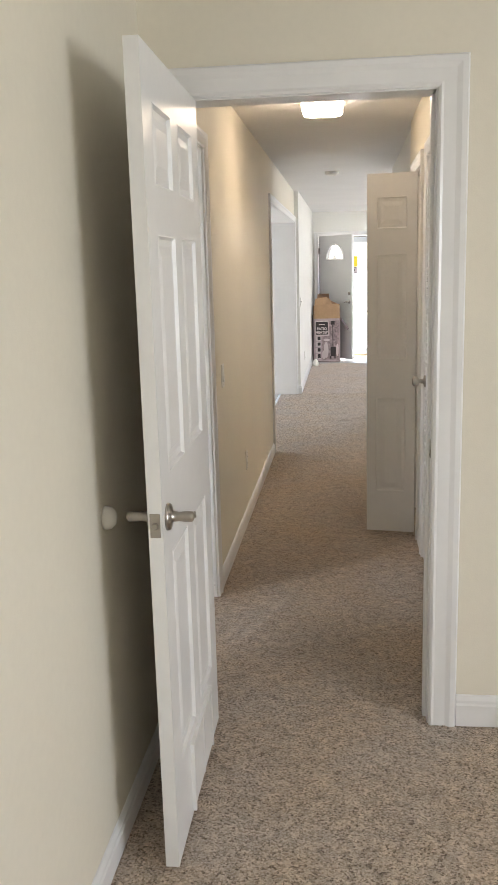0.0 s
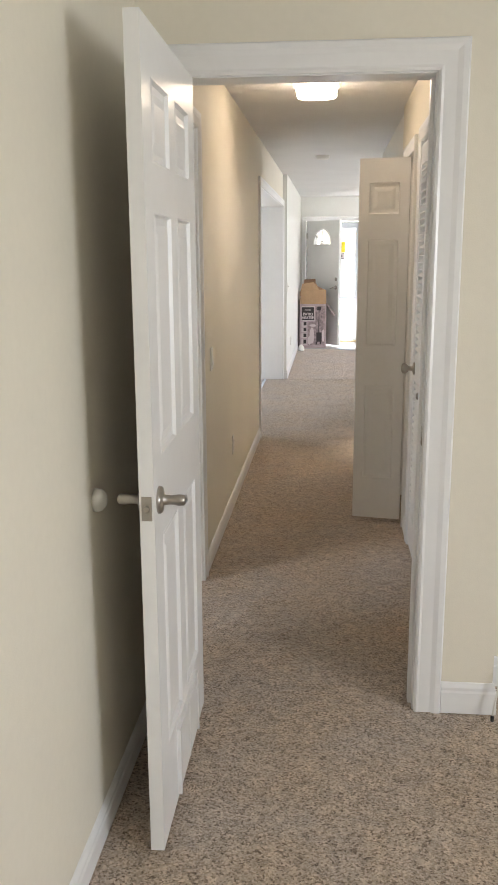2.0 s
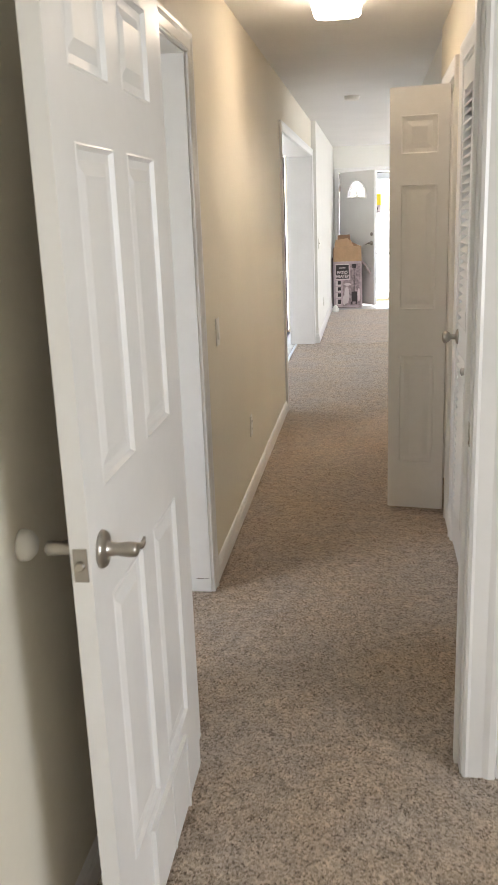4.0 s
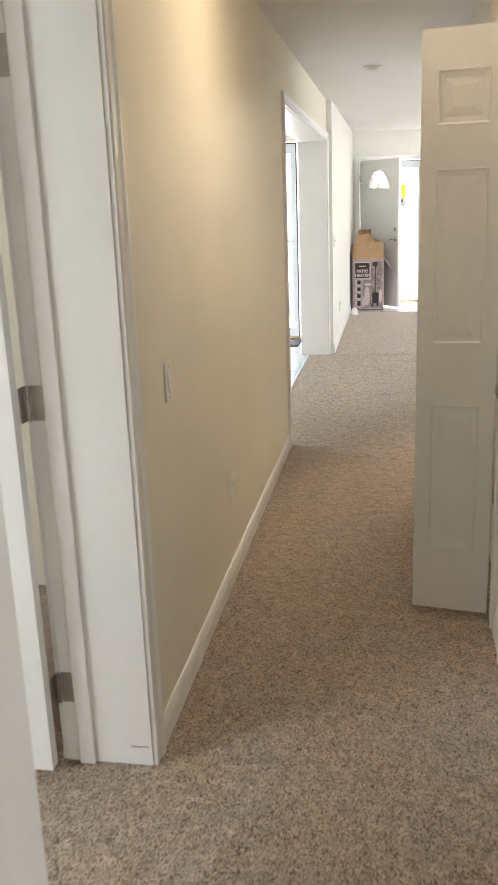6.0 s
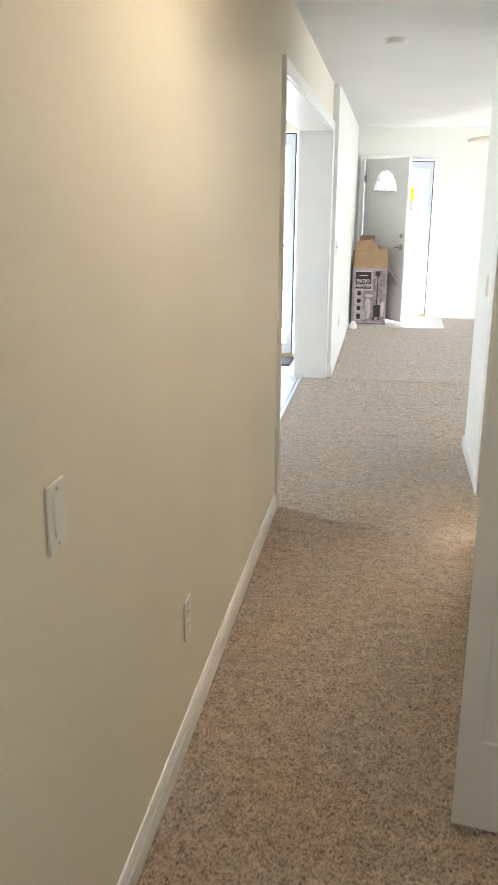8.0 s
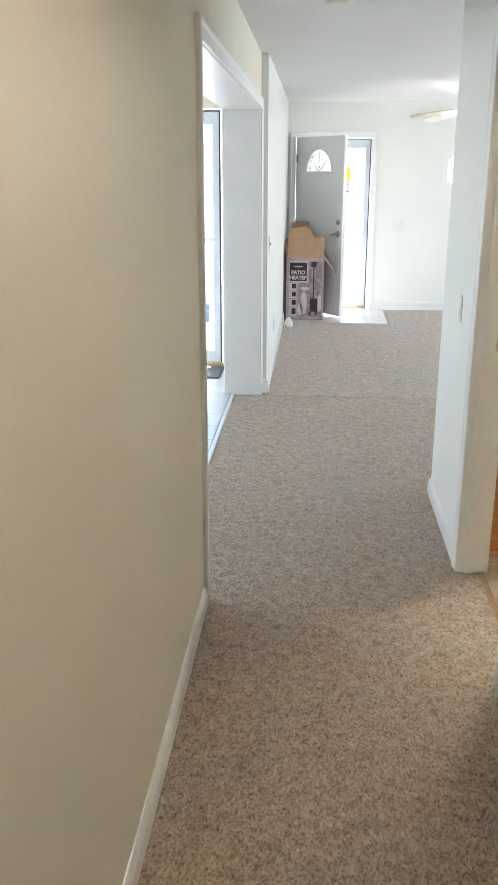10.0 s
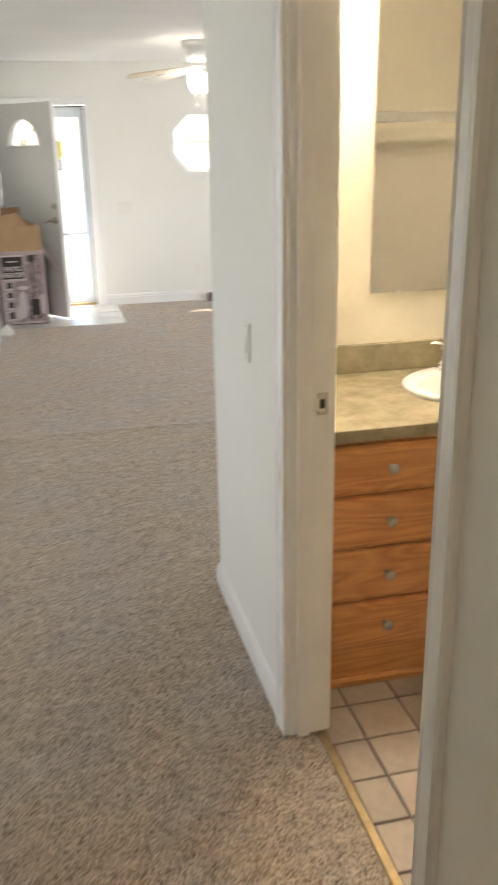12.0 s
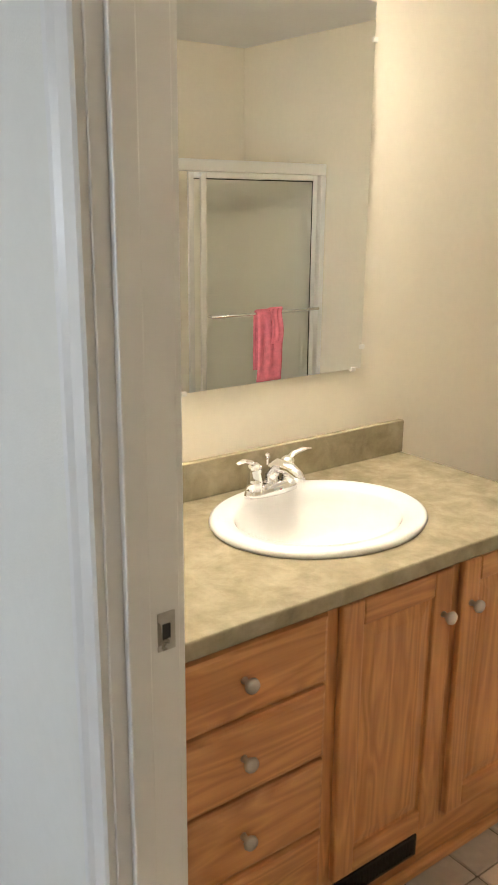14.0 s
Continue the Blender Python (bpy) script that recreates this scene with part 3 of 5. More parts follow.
# ---- doors ----
def panel_door(name, m, w, h, t, cols, rows, label, material=DOORW, arch=None, relief=1.0):
    """A moulded panel door. Local x runs from the hinge, y through the leaf, z up."""
    root = thing(name, m, label, "door")
    ac = ((arch[0] - arch[2], arch[0] + arch[2]), (arch[1], arch[1] + arch[3])) if arch else ((), ())
    xs = sorted({0, w, *[c for p in cols for c in p], *ac[0]})
    zs = sorted({0, h, *[c for p in rows for c in p], *ac[1]})
    bm = bmesh.new()
    for side, y in ((1, 0.0), (-1, t)):
        for xa, xb in zip(xs, xs[1:]):
            for za, zb in zip(zs, zs[1:]):
                if arch and ac[0][0] - 1e-6 < xa and xb < ac[0][1] + 1e-6 and ac[1][0] - 1e-6 < za and zb < ac[1][1] + 1e-6:
                    continue
                if (xa, xb) in cols and (za, zb) in rows:
                    prev = None
                    for inset, deep in ((0, 0), (0.004, -0.002), (0.010, 0.007), (0.026, 0.009), (0.05, 0.002)):
                        yy = y + side * deep * relief
                        q = [bm.verts.new(p) for p in ((xa + inset, yy, za + inset), (xb - inset, yy, za + inset),
                                                       (xb - inset, yy, zb - inset), (xa + inset, yy, zb - inset))]
                        if prev:
                            for i in range(4):
                                bm.faces.new((prev[i], prev[(i + 1) % 4], q[(i + 1) % 4], q[i]))
                        prev = q
                    bm.faces.new(prev)
                else:
                    bm.faces.new([bm.verts.new(p) for p in ((xa, y, za), (xb, y, za), (xb, y, zb), (xa, y, zb))])
    for a, b, c, d in (((0, 0), (w, 0), (w, h), (0, h)),):
        for (x0, z0), (x1, z1) in ((a, b), (b, c), (c, d), (d, a)):
            bm.faces.new([bm.verts.new(p) for p in ((x0, 0, z0), (x1, 0, z1), (x1, t, z1), (x0, t, z0))])
    if arch:
        cx, cz, rx, rz = arch
        pts = [(cx + rx * math.cos(math.pi * i / 20), cz + rz * math.sin(math.pi * i / 20)) for i in range(21)]
        for (xa, za), (xb, zb) in zip(pts, pts[1:]):
            for y in (0, t):
                bm.faces.new([bm.verts.new(p) for p in ((xa, y, za), (xb, y, zb), (xb, y, cz + rz), (xa, y, cz + rz))])
            bm.faces.new([bm.verts.new(p) for p in ((xa, 0, za), (xb, 0, zb), (xb, t, zb), (xa, t, za))])
        bm.faces.new([bm.verts.new(p) for p in ((cx - rx, 0, cz), (cx + rx, 0, cz), (cx + rx, t, cz), (cx - rx, t, cz))])
    bmesh.ops.remove_doubles(bm, verts=bm.verts[:], dist=0.0002)
    part("leaf", bm, material, root)
    return root


def hinge(parent, m, name="hinge"):
    bm = bmesh.new()
    box(bm, -0.032, 0, -0.001, 0.002, -0.045, 0.045)
    box(bm, 0.002, 0.03, -0.001, 0.002, -0.045, 0.045)
    for i in range(5):
        lathe(bm, [(0.006, -0.045 + i * 0.018), (0.006, -0.0285 + i * 0.018)], Matrix.Translation((0, 0, 0)), 10)
    bm.transform(m)
    return part(name, bm, NICKEL, parent, "worn nickel hinge")


def lever_set(parent, x, z, side, y, toward):
    """A round rose with a curved lever, on the face at y; side is the way out of the face."""
    bm = bmesh.new()
    rot = Matrix.Translation((x, y, z)) @ Matrix.Rotation(radians(-90 * side), 4, "X")
    lathe(bm, [(0.034, 0.0), (0.034, 0.004), (0.031, 0.009), (0.02, 0.011), (0.013, 0.014), (0.0115, 0.03), (0.014, 0.05), (0.013, 0.062), (0.008, 0.066)], rot, 28)
    pts = [(x, y + side * 0.055, z), (x + toward * 0.022, y + side * 0.058, z - 0.003), (x + toward * 0.05, y + side * 0.057, z - 0.014),
           (x + toward * 0.078, y + side * 0.053, z - 0.02), (x + toward * 0.1, y + side * 0.05, z - 0.018)]
    tube(bm, pts, [0.009, 0.0072, 0.006, 0.005, 0.003], 12)
    return part("lever_handle", bm, NICKEL, parent, "brushed nickel lever handle", smooth=True)


SIX_ROWS = [(0.26, 0.83), (1.03, 1.61), (1.72, 1.91)]
bed_door = panel_door("door_1", pose(0.139, -0.038, 0.015, 0, 0, -89.4), 0.752, 2.015, 0.035,
                      [(0.115, 0.335), (0.43, 0.65)], [(0.245, 0.83), (1.03, 1.605), (1.715, 1.90)],
                      "white six-panel bedroom door standing open")
lever_set(bed_door, 0.69, 0.93, 1, 0.035, -1)
lever_set(bed_door, 0.69, 0.93, -1, 0.0, -1)
bm = soft_box(0.7505, 0.754, 0.005, 0.03, 0.895, 0.955, 0.001, 1)
latch = part("latch_plate", bm, NICKEL, bed_door, "nickel latch plate on the door edge")
bm = bmesh.new()
lathe(bm, [(0.0085, 0), (0.0085, 0.004), (0.006, 0.007)], Matrix.Translation((0.754, 0.0175, 0.925)) @ Matrix.Rotation(radians(90), 4, "Y"), 14)
part("latch_bolt", bm, NICKEL, latch)
# low return-air flap in the door's foot
flap = part("vent_grille", soft_box(0.19, 0.52, 0.034, 0.043, 0.02, 0.205, 0.003), DOORW, bed_door, "small white hinged vent panel at the foot of the door")
part("grille_frame", boxes((0.18, 0.19, 0.034, 0.046, 0.01, 0.215), (0.52, 0.53, 0.034, 0.046, 0.01, 0.215), (0.19, 0.52, 0.034, 0.046, 0.205, 0.215), (0.35, 0.356, 0.043, 0.045, 0.02, 0.205)), TRIM, flap)

side_door = panel_door("door_2", pose(-0.262, 1.052, 0.02, 0, 0, 180), 0.76, 2.01, 0.035,
                       [(0.115, 0.335), (0.43, 0.65)], SIX_ROWS, "white six-panel side room door standing open")
for hz in (0.235, 1.04, 1.845):
    bm = bmesh.new()
    box(bm, -0.245, -0.21, 1.0925, 1.0955, hz - 0.045, hz + 0.045)
    box(bm, -0.262, -0.259, 1.056, 1.085, hz - 0.045, hz + 0.045)
    lathe(bm, [(0.0065, hz - 0.045), (0.0065, hz + 0.045)], Matrix.Translation((-0.253, 1.0885, 0)), 10)
    part("hinge", bm, NICKEL, side_frame, "worn nickel hinge with painted screws")

# linen closet pair, one leaf standing out into the hall
linen = panel_door("door_3", pose(0.992, 2.072, 0.02, 0, 0, 170.5), 0.27, 1.99, 0.032,
                   [(0.05, 0.22)], [(0.235, 0.78), (0.995, 1.57), (1.70, 1.87)], "narrow white three-panel closet door open into the hall", relief=0.5)
linen.matrix_world = pose(0.995, 2.072, 0.02, 0, 0, 170) @ Matrix.Translation((0, -0.032, 0))
linen_b = panel_door("door_4", pose(1.06, 2.655, 0.02, 0, 0, -90), 0.295, 1.99, 0.032,
                     [(0.05, 0.245)], [(0.235, 0.78), (0.995, 1.57), (1.70, 1.87)], "narrow white three-panel closet door, closed")


def louver_leaf(root, x0, x1, name="panel"):
    """One leaf of a louvred bifold: stiles, rails, slats above and below."""
    pan = part(name, boxes((x0, x0 + 0.035, 0, 0.028, 0, 2.0), (x1 - 0.035, x1, 0, 0.028, 0, 2.0),
                           (x0 + 0.035, x1 - 0.035, 0, 0.028, 0, 0.17), (x0 + 0.035, x1 - 0.035, 0, 0.028, 0.87, 0.99),
                           (x0 + 0.035, x1 - 0.035, 0, 0.028, 1.91, 2.0)), DOORW, root)
    for z0, z1 in ((0.17, 0.87), (0.99, 1.91)):
        k = int((z1 - z0) / 0.032)
        for i in range(k):
            bm = bmesh.new()
            box(bm, x0 + 0.033, x1 - 0.033, -0.019, 0.019, -0.003, 0.003)
            bm.transform(Matrix.Translation((0, 0.014, z0 + (i + 0.5) * (z1 - z0) / k)) @ Matrix.Rotation(radians(38), 4, "X"))
            part("slat", bm, DOORW, pan)
    return pan


louver = thing("louvered_door", pose(1.012, 1.695, 0.02, 0, 0, -90), "white louvred bifold closet door, closed", "door")
leaf_a = louver_leaf(louver, 0.0, 0.358)
leaf_b = louver_leaf(louver, 0.362, 0.72)
for hz in (0.21, 1.03):
    part("hinge", boxes((0.345, 0.375, -0.003, 0.001, hz - 0.04, hz + 0.04)), NICKEL, louver, "worn nickel hinge")
bm = bmesh.new()
lathe(bm, [(0.032, 0), (0.032, 0.004), (0.026, 0.008), (0.012, 0.011), (0.011, 0.03), (0.02, 0.036), (0.0265, 0.048), (0.025, 0.06), (0.014, 0.066)],
      Matrix.Translation((0.04, 0, 0.93)) @ Matrix.Rotation(radians(90), 4, "X"), 24)
part("door_knob", bm, NICKEL, louver, "round nickel door knob", smooth=True)
bm = bmesh.new()
lathe(bm, [(0.008, 0), (0.007, 0.012), (0.015, 0.018), (0.016, 0.026), (0.009, 0.031)], Matrix.Translation((0.47, 0, 0.86)) @ Matrix.Rotation(radians(90), 4, "X"), 18)
part("pull_knob", bm, NICKEL, louver, "small round nickel knob", smooth=True)


def strike(frame_root, m):
    bm = bmesh.new()
    for r in ((-0.014, 0.014, -0.029, -0.012), (-0.014, 0.014, 0.012, 0.029), (-0.014, -0.007, -0.012, 0.012), (0.007, 0.014, -0.012, 0.012)):
        box(bm, r[0], r[1], 0, 0.002, r[2], r[3])
    lathe(bm, [(0.004, 0.0), (0.004, 0.0028)], Matrix.Translation((0, 0, 0.021)) @ Matrix.Rotation(radians(-90), 4, "X"), 10)
    lathe(bm, [(0.004, 0.0), (0.004, 0.0028)], Matrix.Translation((0, 0, -0.021)) @ Matrix.Rotation(radians(-90), 4, "X"), 10)
    bm.transform(m)
    plate = part("strike_plate", bm, BRIGHT_NICKEL, frame_root, "nickel strike plate")
    hole = boxes((-0.0075, 0.0075, -0.002, 0.0006, -0.0125, 0.0125))
    hole.transform(m)
    part("latch_hole", hole, DARK, plate, "near-black fill for the shade in the latch hole")


strike(bath_frame, Matrix.Translation((1.128, 4.685, 0.985)) @ Matrix.Rotation(radians(180), 4, "Z"))
strike(bed_frame, Matrix.Translation((0.885, 0.022, 0.953)) @ Matrix.Rotation(radians(90), 4, "Z"))

# wall bumper behind the bedroom door
bm = bmesh.new()
lathe(bm, [(0.03, 0), (0.031, 0.006), (0.028, 0.018), (0.018, 0.028), (0.006, 0.032)], Matrix.Translation((0, -0.652, 0.918)) @ Matrix.Rotation(radians(90), 4, "Y"), 28)
solid("wall_door_stop", bm, PLASTIC, "round ivory rubber door bumper on the wall", "door stop", smooth=True)

# front door, standing partly open
FD = pose(0.158, 11.985, 0.02, 0, 0, -53)
front_door = panel_door("door_5", FD, 0.89, 1.985, 0.045, [(0.12, 0.40), (0.49, 0.77)], [(0.24, 0.80), (0.97, 1.42)],
                        "white panelled front door with a fan-shaped glass light, partly open", arch=(0.445, 1.60, 0.235, 0.25))
# fan light
bm = bmesh.new()
fc, fz, fr_ = 0.445, 1.60, 0.235
arc = [(fc + fr_ * math.cos(a), fz + 0.25 * math.sin(a)) for a in [math.pi * i / 20 for i in range(21)]]
bm.faces.new([bm.verts.new((x, 0.022, z)) for x, z in arc])
fan_light = part("fan_window", bm, GLASS, front_door, "bright sunburst fan window")
fan_light.visible_shadow = False
bm = bmesh.new()
for a0, a1 in zip(arc, arc[1:]):
    tube(bm, [(a0[0], -0.006, a0[1]), (a1[0], -0.006, a1[1])], 0.012, 6)
tube(bm, [(fc - fr_, -0.006, fz), (fc + fr_, -0.006, fz)], 0.012, 6)
for a in (40, 90, 140):
    tube(bm, [(fc, -0.007, fz), (fc + fr_ * math.cos(radians(a)), -0.007, fz + 0.25 * math.sin(radians(a)))], 0.007, 6)
hub = [(fc + 0.06 * math.cos(math.pi * i / 8), -0.007, fz + 0.06 * math.sin(math.pi * i / 8)) for i in range(9)]
tube(bm, hub, 0.006, 6)
part("fan_frame", bm, TRIM, fan_light)
bm = bmesh.new()
lathe(bm, [(0.03, 0), (0.03, 0.006), (0.02, 0.014), (0.012, 0.016)], Matrix.Translation((0.82, 0, 1.06)) @ Matrix.Rotation(radians(90), 4, "X"), 20)
part("deadbolt", bm, NICKEL, front_door, "nickel deadbolt", smooth=True)
lever_set(front_door, 0.82, 0.93, -1, 0.0, -1)
for hz in (0.2, 1.0, 1.75):
    hinge(front_door, Matrix.Translation((0.0, -0.004, hz)))


def storm_door(name, x0, x1, y, top, label, bar):
    """Aluminium storm door: frame, glass above and below a bar, sill."""
    root = thing(name, Matrix(), label, "storm door")
    f = 0.055
    part("frame", boxes((x0, x0 + f, y, y + 0.03, 0.03, top), (x1 - f, x1, y, y + 0.03, 0.03, top), (x0 + f, x1 - f, y, y + 0.03, top - 0.095, top),
                        (x0 + f, x1 - f, y, y + 0.03, 0.03, 0.13)), ALU, root)
    part("cross_bar", soft_box(x0 + f, x1 - f, y + 0.002, y + 0.028, bar - 0.015, bar + 0.015, 0.004), ALU, root)
    part("gasket", boxes((x0 - 0.012, x0 - 0.001, y - 0.004, y + 0.02, 0.03, top + 0.012), (x1 + 0.001, x1 + 0.012, y - 0.004, y + 0.02, 0.03, top + 0.012),
                         (x0 - 0.001, x1 + 0.001, y - 0.004, y + 0.02, top + 0.001, top + 0.012)), GASKET, root)
    for za, zb in ((0.13, bar - 0.015), (bar + 0.015, top - 0.095)):
        g = part("pane", boxes((x0 + f, x1 - f, y + 0.013, y + 0.017, za, zb)), GLASS, root)
        g.visible_shadow = False
    part("sill", soft_box(x0 - 0.03, x1 + 0.03, y - 0.05, y + 0.1, 0.0, 0.028, 0.004), THRESH, root, "worn brass sill")
    return root


kd = storm_door("storm_door_kitchen", -1.31, -0.405, 8.66, 2.085, "white aluminium glazed storm door of the kitchen, closed", 1.075)
fd = storm_door("storm_door_front", 0.16, 1.02, 12.09, 1.985, "white aluminium glazed storm door at the front, closed", 0.75)
part("latch_handle", soft_box(0.97, 0.995, 12.05, 12.09, 0.86, 1.06, 0.005), ALU, fd, "storm door latch handle")

# ---- fixtures on walls and ceilings ----
def wall_plate(name, m, kind_of, label, category):
    """Local x along the wall, y out of it, z up."""
    root = thing(name, m, label, category, "light switches" if kind_of != "outlet" else "power outlets")
    part("plate", soft_box(-0.035, 0.035, 0, 0.006, -0.058, 0.058, 0.003), PLASTIC, root)
    if kind_of == "switch":
        rk = part("rocker", soft_box(-0.0165, 0.0165, 0.005, 0.0095, -0.033, 0.033, 0.002), PLASTIC, root)
        rk.rotation_euler = (radians(4), 0, 0)
    elif kind_of == "toggle":
        part("toggle", soft_box(-0.005, 0.005, 0.005, 0.018, -0.004, 0.014, 0.002), PLASTIC, root)
    else:
        for z in (-0.02, 0.02):
            face = part("socket", soft_box(-0.016, 0.016, 0.005, 0.0085, z - 0.014, z + 0.014, 0.002), PLASTIC, root)
            part("slots", boxes((-0.008, -0.006, 0.0082, 0.0089, z - 0.003, z + 0.006), (0.005, 0.007, 0.0082, 0.0089, z - 0.002, z + 0.006)), DARK, face)
    for z in (-0.046, 0.046):
        bm = bmesh.new()
        lathe(bm, [(0.003, 0), (0.003, 0.001)], Matrix.Translation((0, 0.0058, z)) @ Matrix.Rotation(radians(-90), 4, "X"), 8)
        part("screw", bm, NICKEL, root)
    return root


wall_plate("light_switch", pose(0, 1.492, 1.012, 0, 0, -90), "switch", "ivory light switch on the cream hall wall", "light switch")
wall_plate("wall_outlet", pose(0, 2.385, 0.377, 0, 0, -90), "outlet", "ivory power outlet low on the cream hall wall", "outlet")
wall_plate("light_switch", pose(1.04, 5.11, 1.06, 0, 0, 90), "switch", "white rocker light switch beside the bathroom door", "light switch")
wall_plate("light_switch", pose(0.05, 7.93, 1.10, 0, 0, -90), "toggle", "white light switch on the living room wall", "light switch")
wall_plate("wall_outlet", pose(0.05, 8.75, 0.36, 0, 0, -90), "outlet", "white power outlet low on the living room wall", "outlet")
sw = wall_plate("light_switch", pose(1.41, 12.0, 1.0, 0, 0, 180), "switch", "white double light switch by the front door", "light switch")
part("plate", soft_box(0.035, 0.1, 0, 0.006, -0.058, 0.058, 0.003), PLASTIC, sw)
wall_plate("wall_outlet", pose(2.135, 12.0, 0.337, 0, 0, 180), "outlet", "white power outlet low on the front wall", "outlet")

lamp = thing("ceiling_light", pose(0.495, 2.10, H), "square flush ceiling light, lit, on the hall ceiling", "ceiling light")
part("base", soft_box(-0.125, 0.125, -0.125, 0.125, -0.014, 0, 0.005), mat("antique_brass_enamel", (0.42, 0.34, 0.24), 0.4, var=0.1), lamp, "beige metal base")


def square_bowl(rows_):
    bm = bmesh.new()
    prev = None
    for r, z in rows_:
        q = [bm.verts.new((sx * r, sy * r, z)) for sx, sy in ((-1, -1), (1, -1), (1, 1), (-1, 1))]
        if prev:
            for i in range(4):
                bm.faces.new((prev[i], prev[(i + 1) % 4], q[(i + 1) % 4], q[i]))
        prev = q
    bm.faces.new(prev)
    bmesh.ops.bevel(bm, geom=[e for e in bm.edges if abs((e.verts[0].co - e.verts[1].co).z) > 0.005], offset=0.02, segments=3, affect="EDGES")
    return bm


part("collar", square_bowl([(0.128, -0.0145), (0.111, -0.03)]), glow("amber_glass_rim", (1.0, 0.72, 0.42), 0.1), lamp, "dim amber glass rim")
part("diffuser", square_bowl([(0.107, -0.031), (0.104, -0.068), (0.092, -0.08)]), DIFFUSER, lamp, "glowing white glass diffuser")

bm = bmesh.new()
lathe(bm, [(0.068, 0), (0.068, -0.01), (0.06, -0.028), (0.045, -0.034), (0.02, -0.036)], Matrix.Translation((0.482, 5.74, H)), 32)
smoke = solid("smoke_detector", bm, PLASTIC, "round white smoke detector on the ceiling", "smoke detector", smooth=False)
part("test_button", soft_box(0.50, 0.515, 5.735, 5.75, H - 0.038, H - 0.034, 0.001), PLASTIC, smoke)

# ceiling fan
fan = thing("ceiling_fan", pose(1.885, 10.2, H), "white ceiling fan with lit glass shades, at rest", "ceiling fan")
bm = bmesh.new()
lathe(bm, [(0.137, 0), (0.138, -0.048), (0.124, -0.053), (0.124, -0.095), (0.112, -0.115), (0.085, -0.15), (0.06, -0.16)], Matrix(), 36)
part("motor", bm, TRIM, fan, smooth=True)
for k in range(5):
    a = radians(199 + 72 * k)
    bm = bmesh.new()
    pr = [(0.17, -0.048), (0.20, -0.056), (0.45, -0.065), (0.62, -0.066), (0.652, -0.05), (0.66, 0.0)]
    outline = pr + [(x, -y) for x, y in pr[::-1][1:]]
    top = [bm.verts.new((x, y, 0.004)) for x, y in outline]
    bot = [bm.verts.new((x, y, -0.004)) for x, y in outline]
    bm.faces.new(top)
    bm.faces.new(bot[::-1])
    for i in range(len(outline)):
        j = (i + 1) % len(outline)
        bm.faces.new((top[i], bot[i], bot[j], top[j]))
    bm.transform(Matrix.Rotation(a, 4, "Z") @ Matrix.Translation((0, 0, -0.19)) @ Matrix.Rotation(radians(8), 4, "Y") @ Matrix.Rotation(radians(12), 4, "X"))
    # First blade beige, the other four pale.
    blade = part("blade", bm, mat("beige_blade", (0.62, 0.52, 0.38), 0.4, var=0.1, scale=8) if k == 0 else PALE, fan, "pale fan blade")
    bm = bmesh.new()
    box(bm, 0.045, 0.23, -0.015, 0.015, -0.004, 0.0)
    bm.transform(Matrix.Rotation(a, 4, "Z") @ Matrix.Translation((0, 0, -0.182)) @ Matrix.Rotation(radians(8), 4, "Y"))
    part("blade_iron", bm, TRIM, blade)
bm = bmesh.new()
lathe(bm, [(0.06, -0.155), (0.062, -0.20), (0.05, -0.24), (0.03, -0.25)], Matrix(), 28)
kit = part("light_kit", bm, TRIM, fan, smooth=True)
for k in range(4):
    a = radians(35 + 90 * k)
    m = Matrix.Rotation(a, 4, "Z") @ Matrix.Translation((0.088, 0, -0.225)) @ Matrix.Rotation(radians(38), 4, "Y") @ Matrix.Rotation(radians(180), 4, "X")
    bm = bmesh.new()
    lathe(bm, [(0.024, 0), (0.04, 0.02), (0.066, 0.06), (0.08, 0.11), (0.07, 0.155), (0.022, 0.175)], m, 20)
    part("glass_shade", bm, FANGLOW, kit, "glowing frosted glass shade", smooth=True)
for x, z in ((-0.03, -0.47), (0.035, -0.50)):
    bm = bmesh.new()
    tube(bm, [(x, 0.02, -0.2), (x, 0.02, z)], 0.002, 6)
    lathe(bm, [(0.003, 0), (0.008, -0.012), (0.009, -0.03), (0.003, -0.036)], Matrix.Translation((x, 0.02, z)), 10)
    part("pull_chain", bm, TRIM, fan)

# octagon window
ow = thing("window_1", pose(OX, 12.0, OZ), "white octagon window with a single cross bar", "window")
ow["kind"] = "structure"


def octring(r0, r1, y0, y1):
    bm = bmesh.new()
    c = 1 / math.cos(math.pi / 8)
    an = [math.pi / 8 + math.pi / 4 * i for i in range(8)]
    v = {}
    for key, r, y in (("a", r0, y0), ("b", r1, y0), ("c", r1, y1), ("d", r0, y1)):
        v[key] = [bm.verts.new((r * c * math.cos(a), y, r * c * math.sin(a))) for a in an]
    for i in range(8):
        j = (i + 1) % 8
        for p, q in (("a", "b"), ("b", "c"), ("c", "d"), ("d", "a")):
            bm.faces.new((v[p][i], v[p][j], v[q][j], v[q][i]))
    return bm


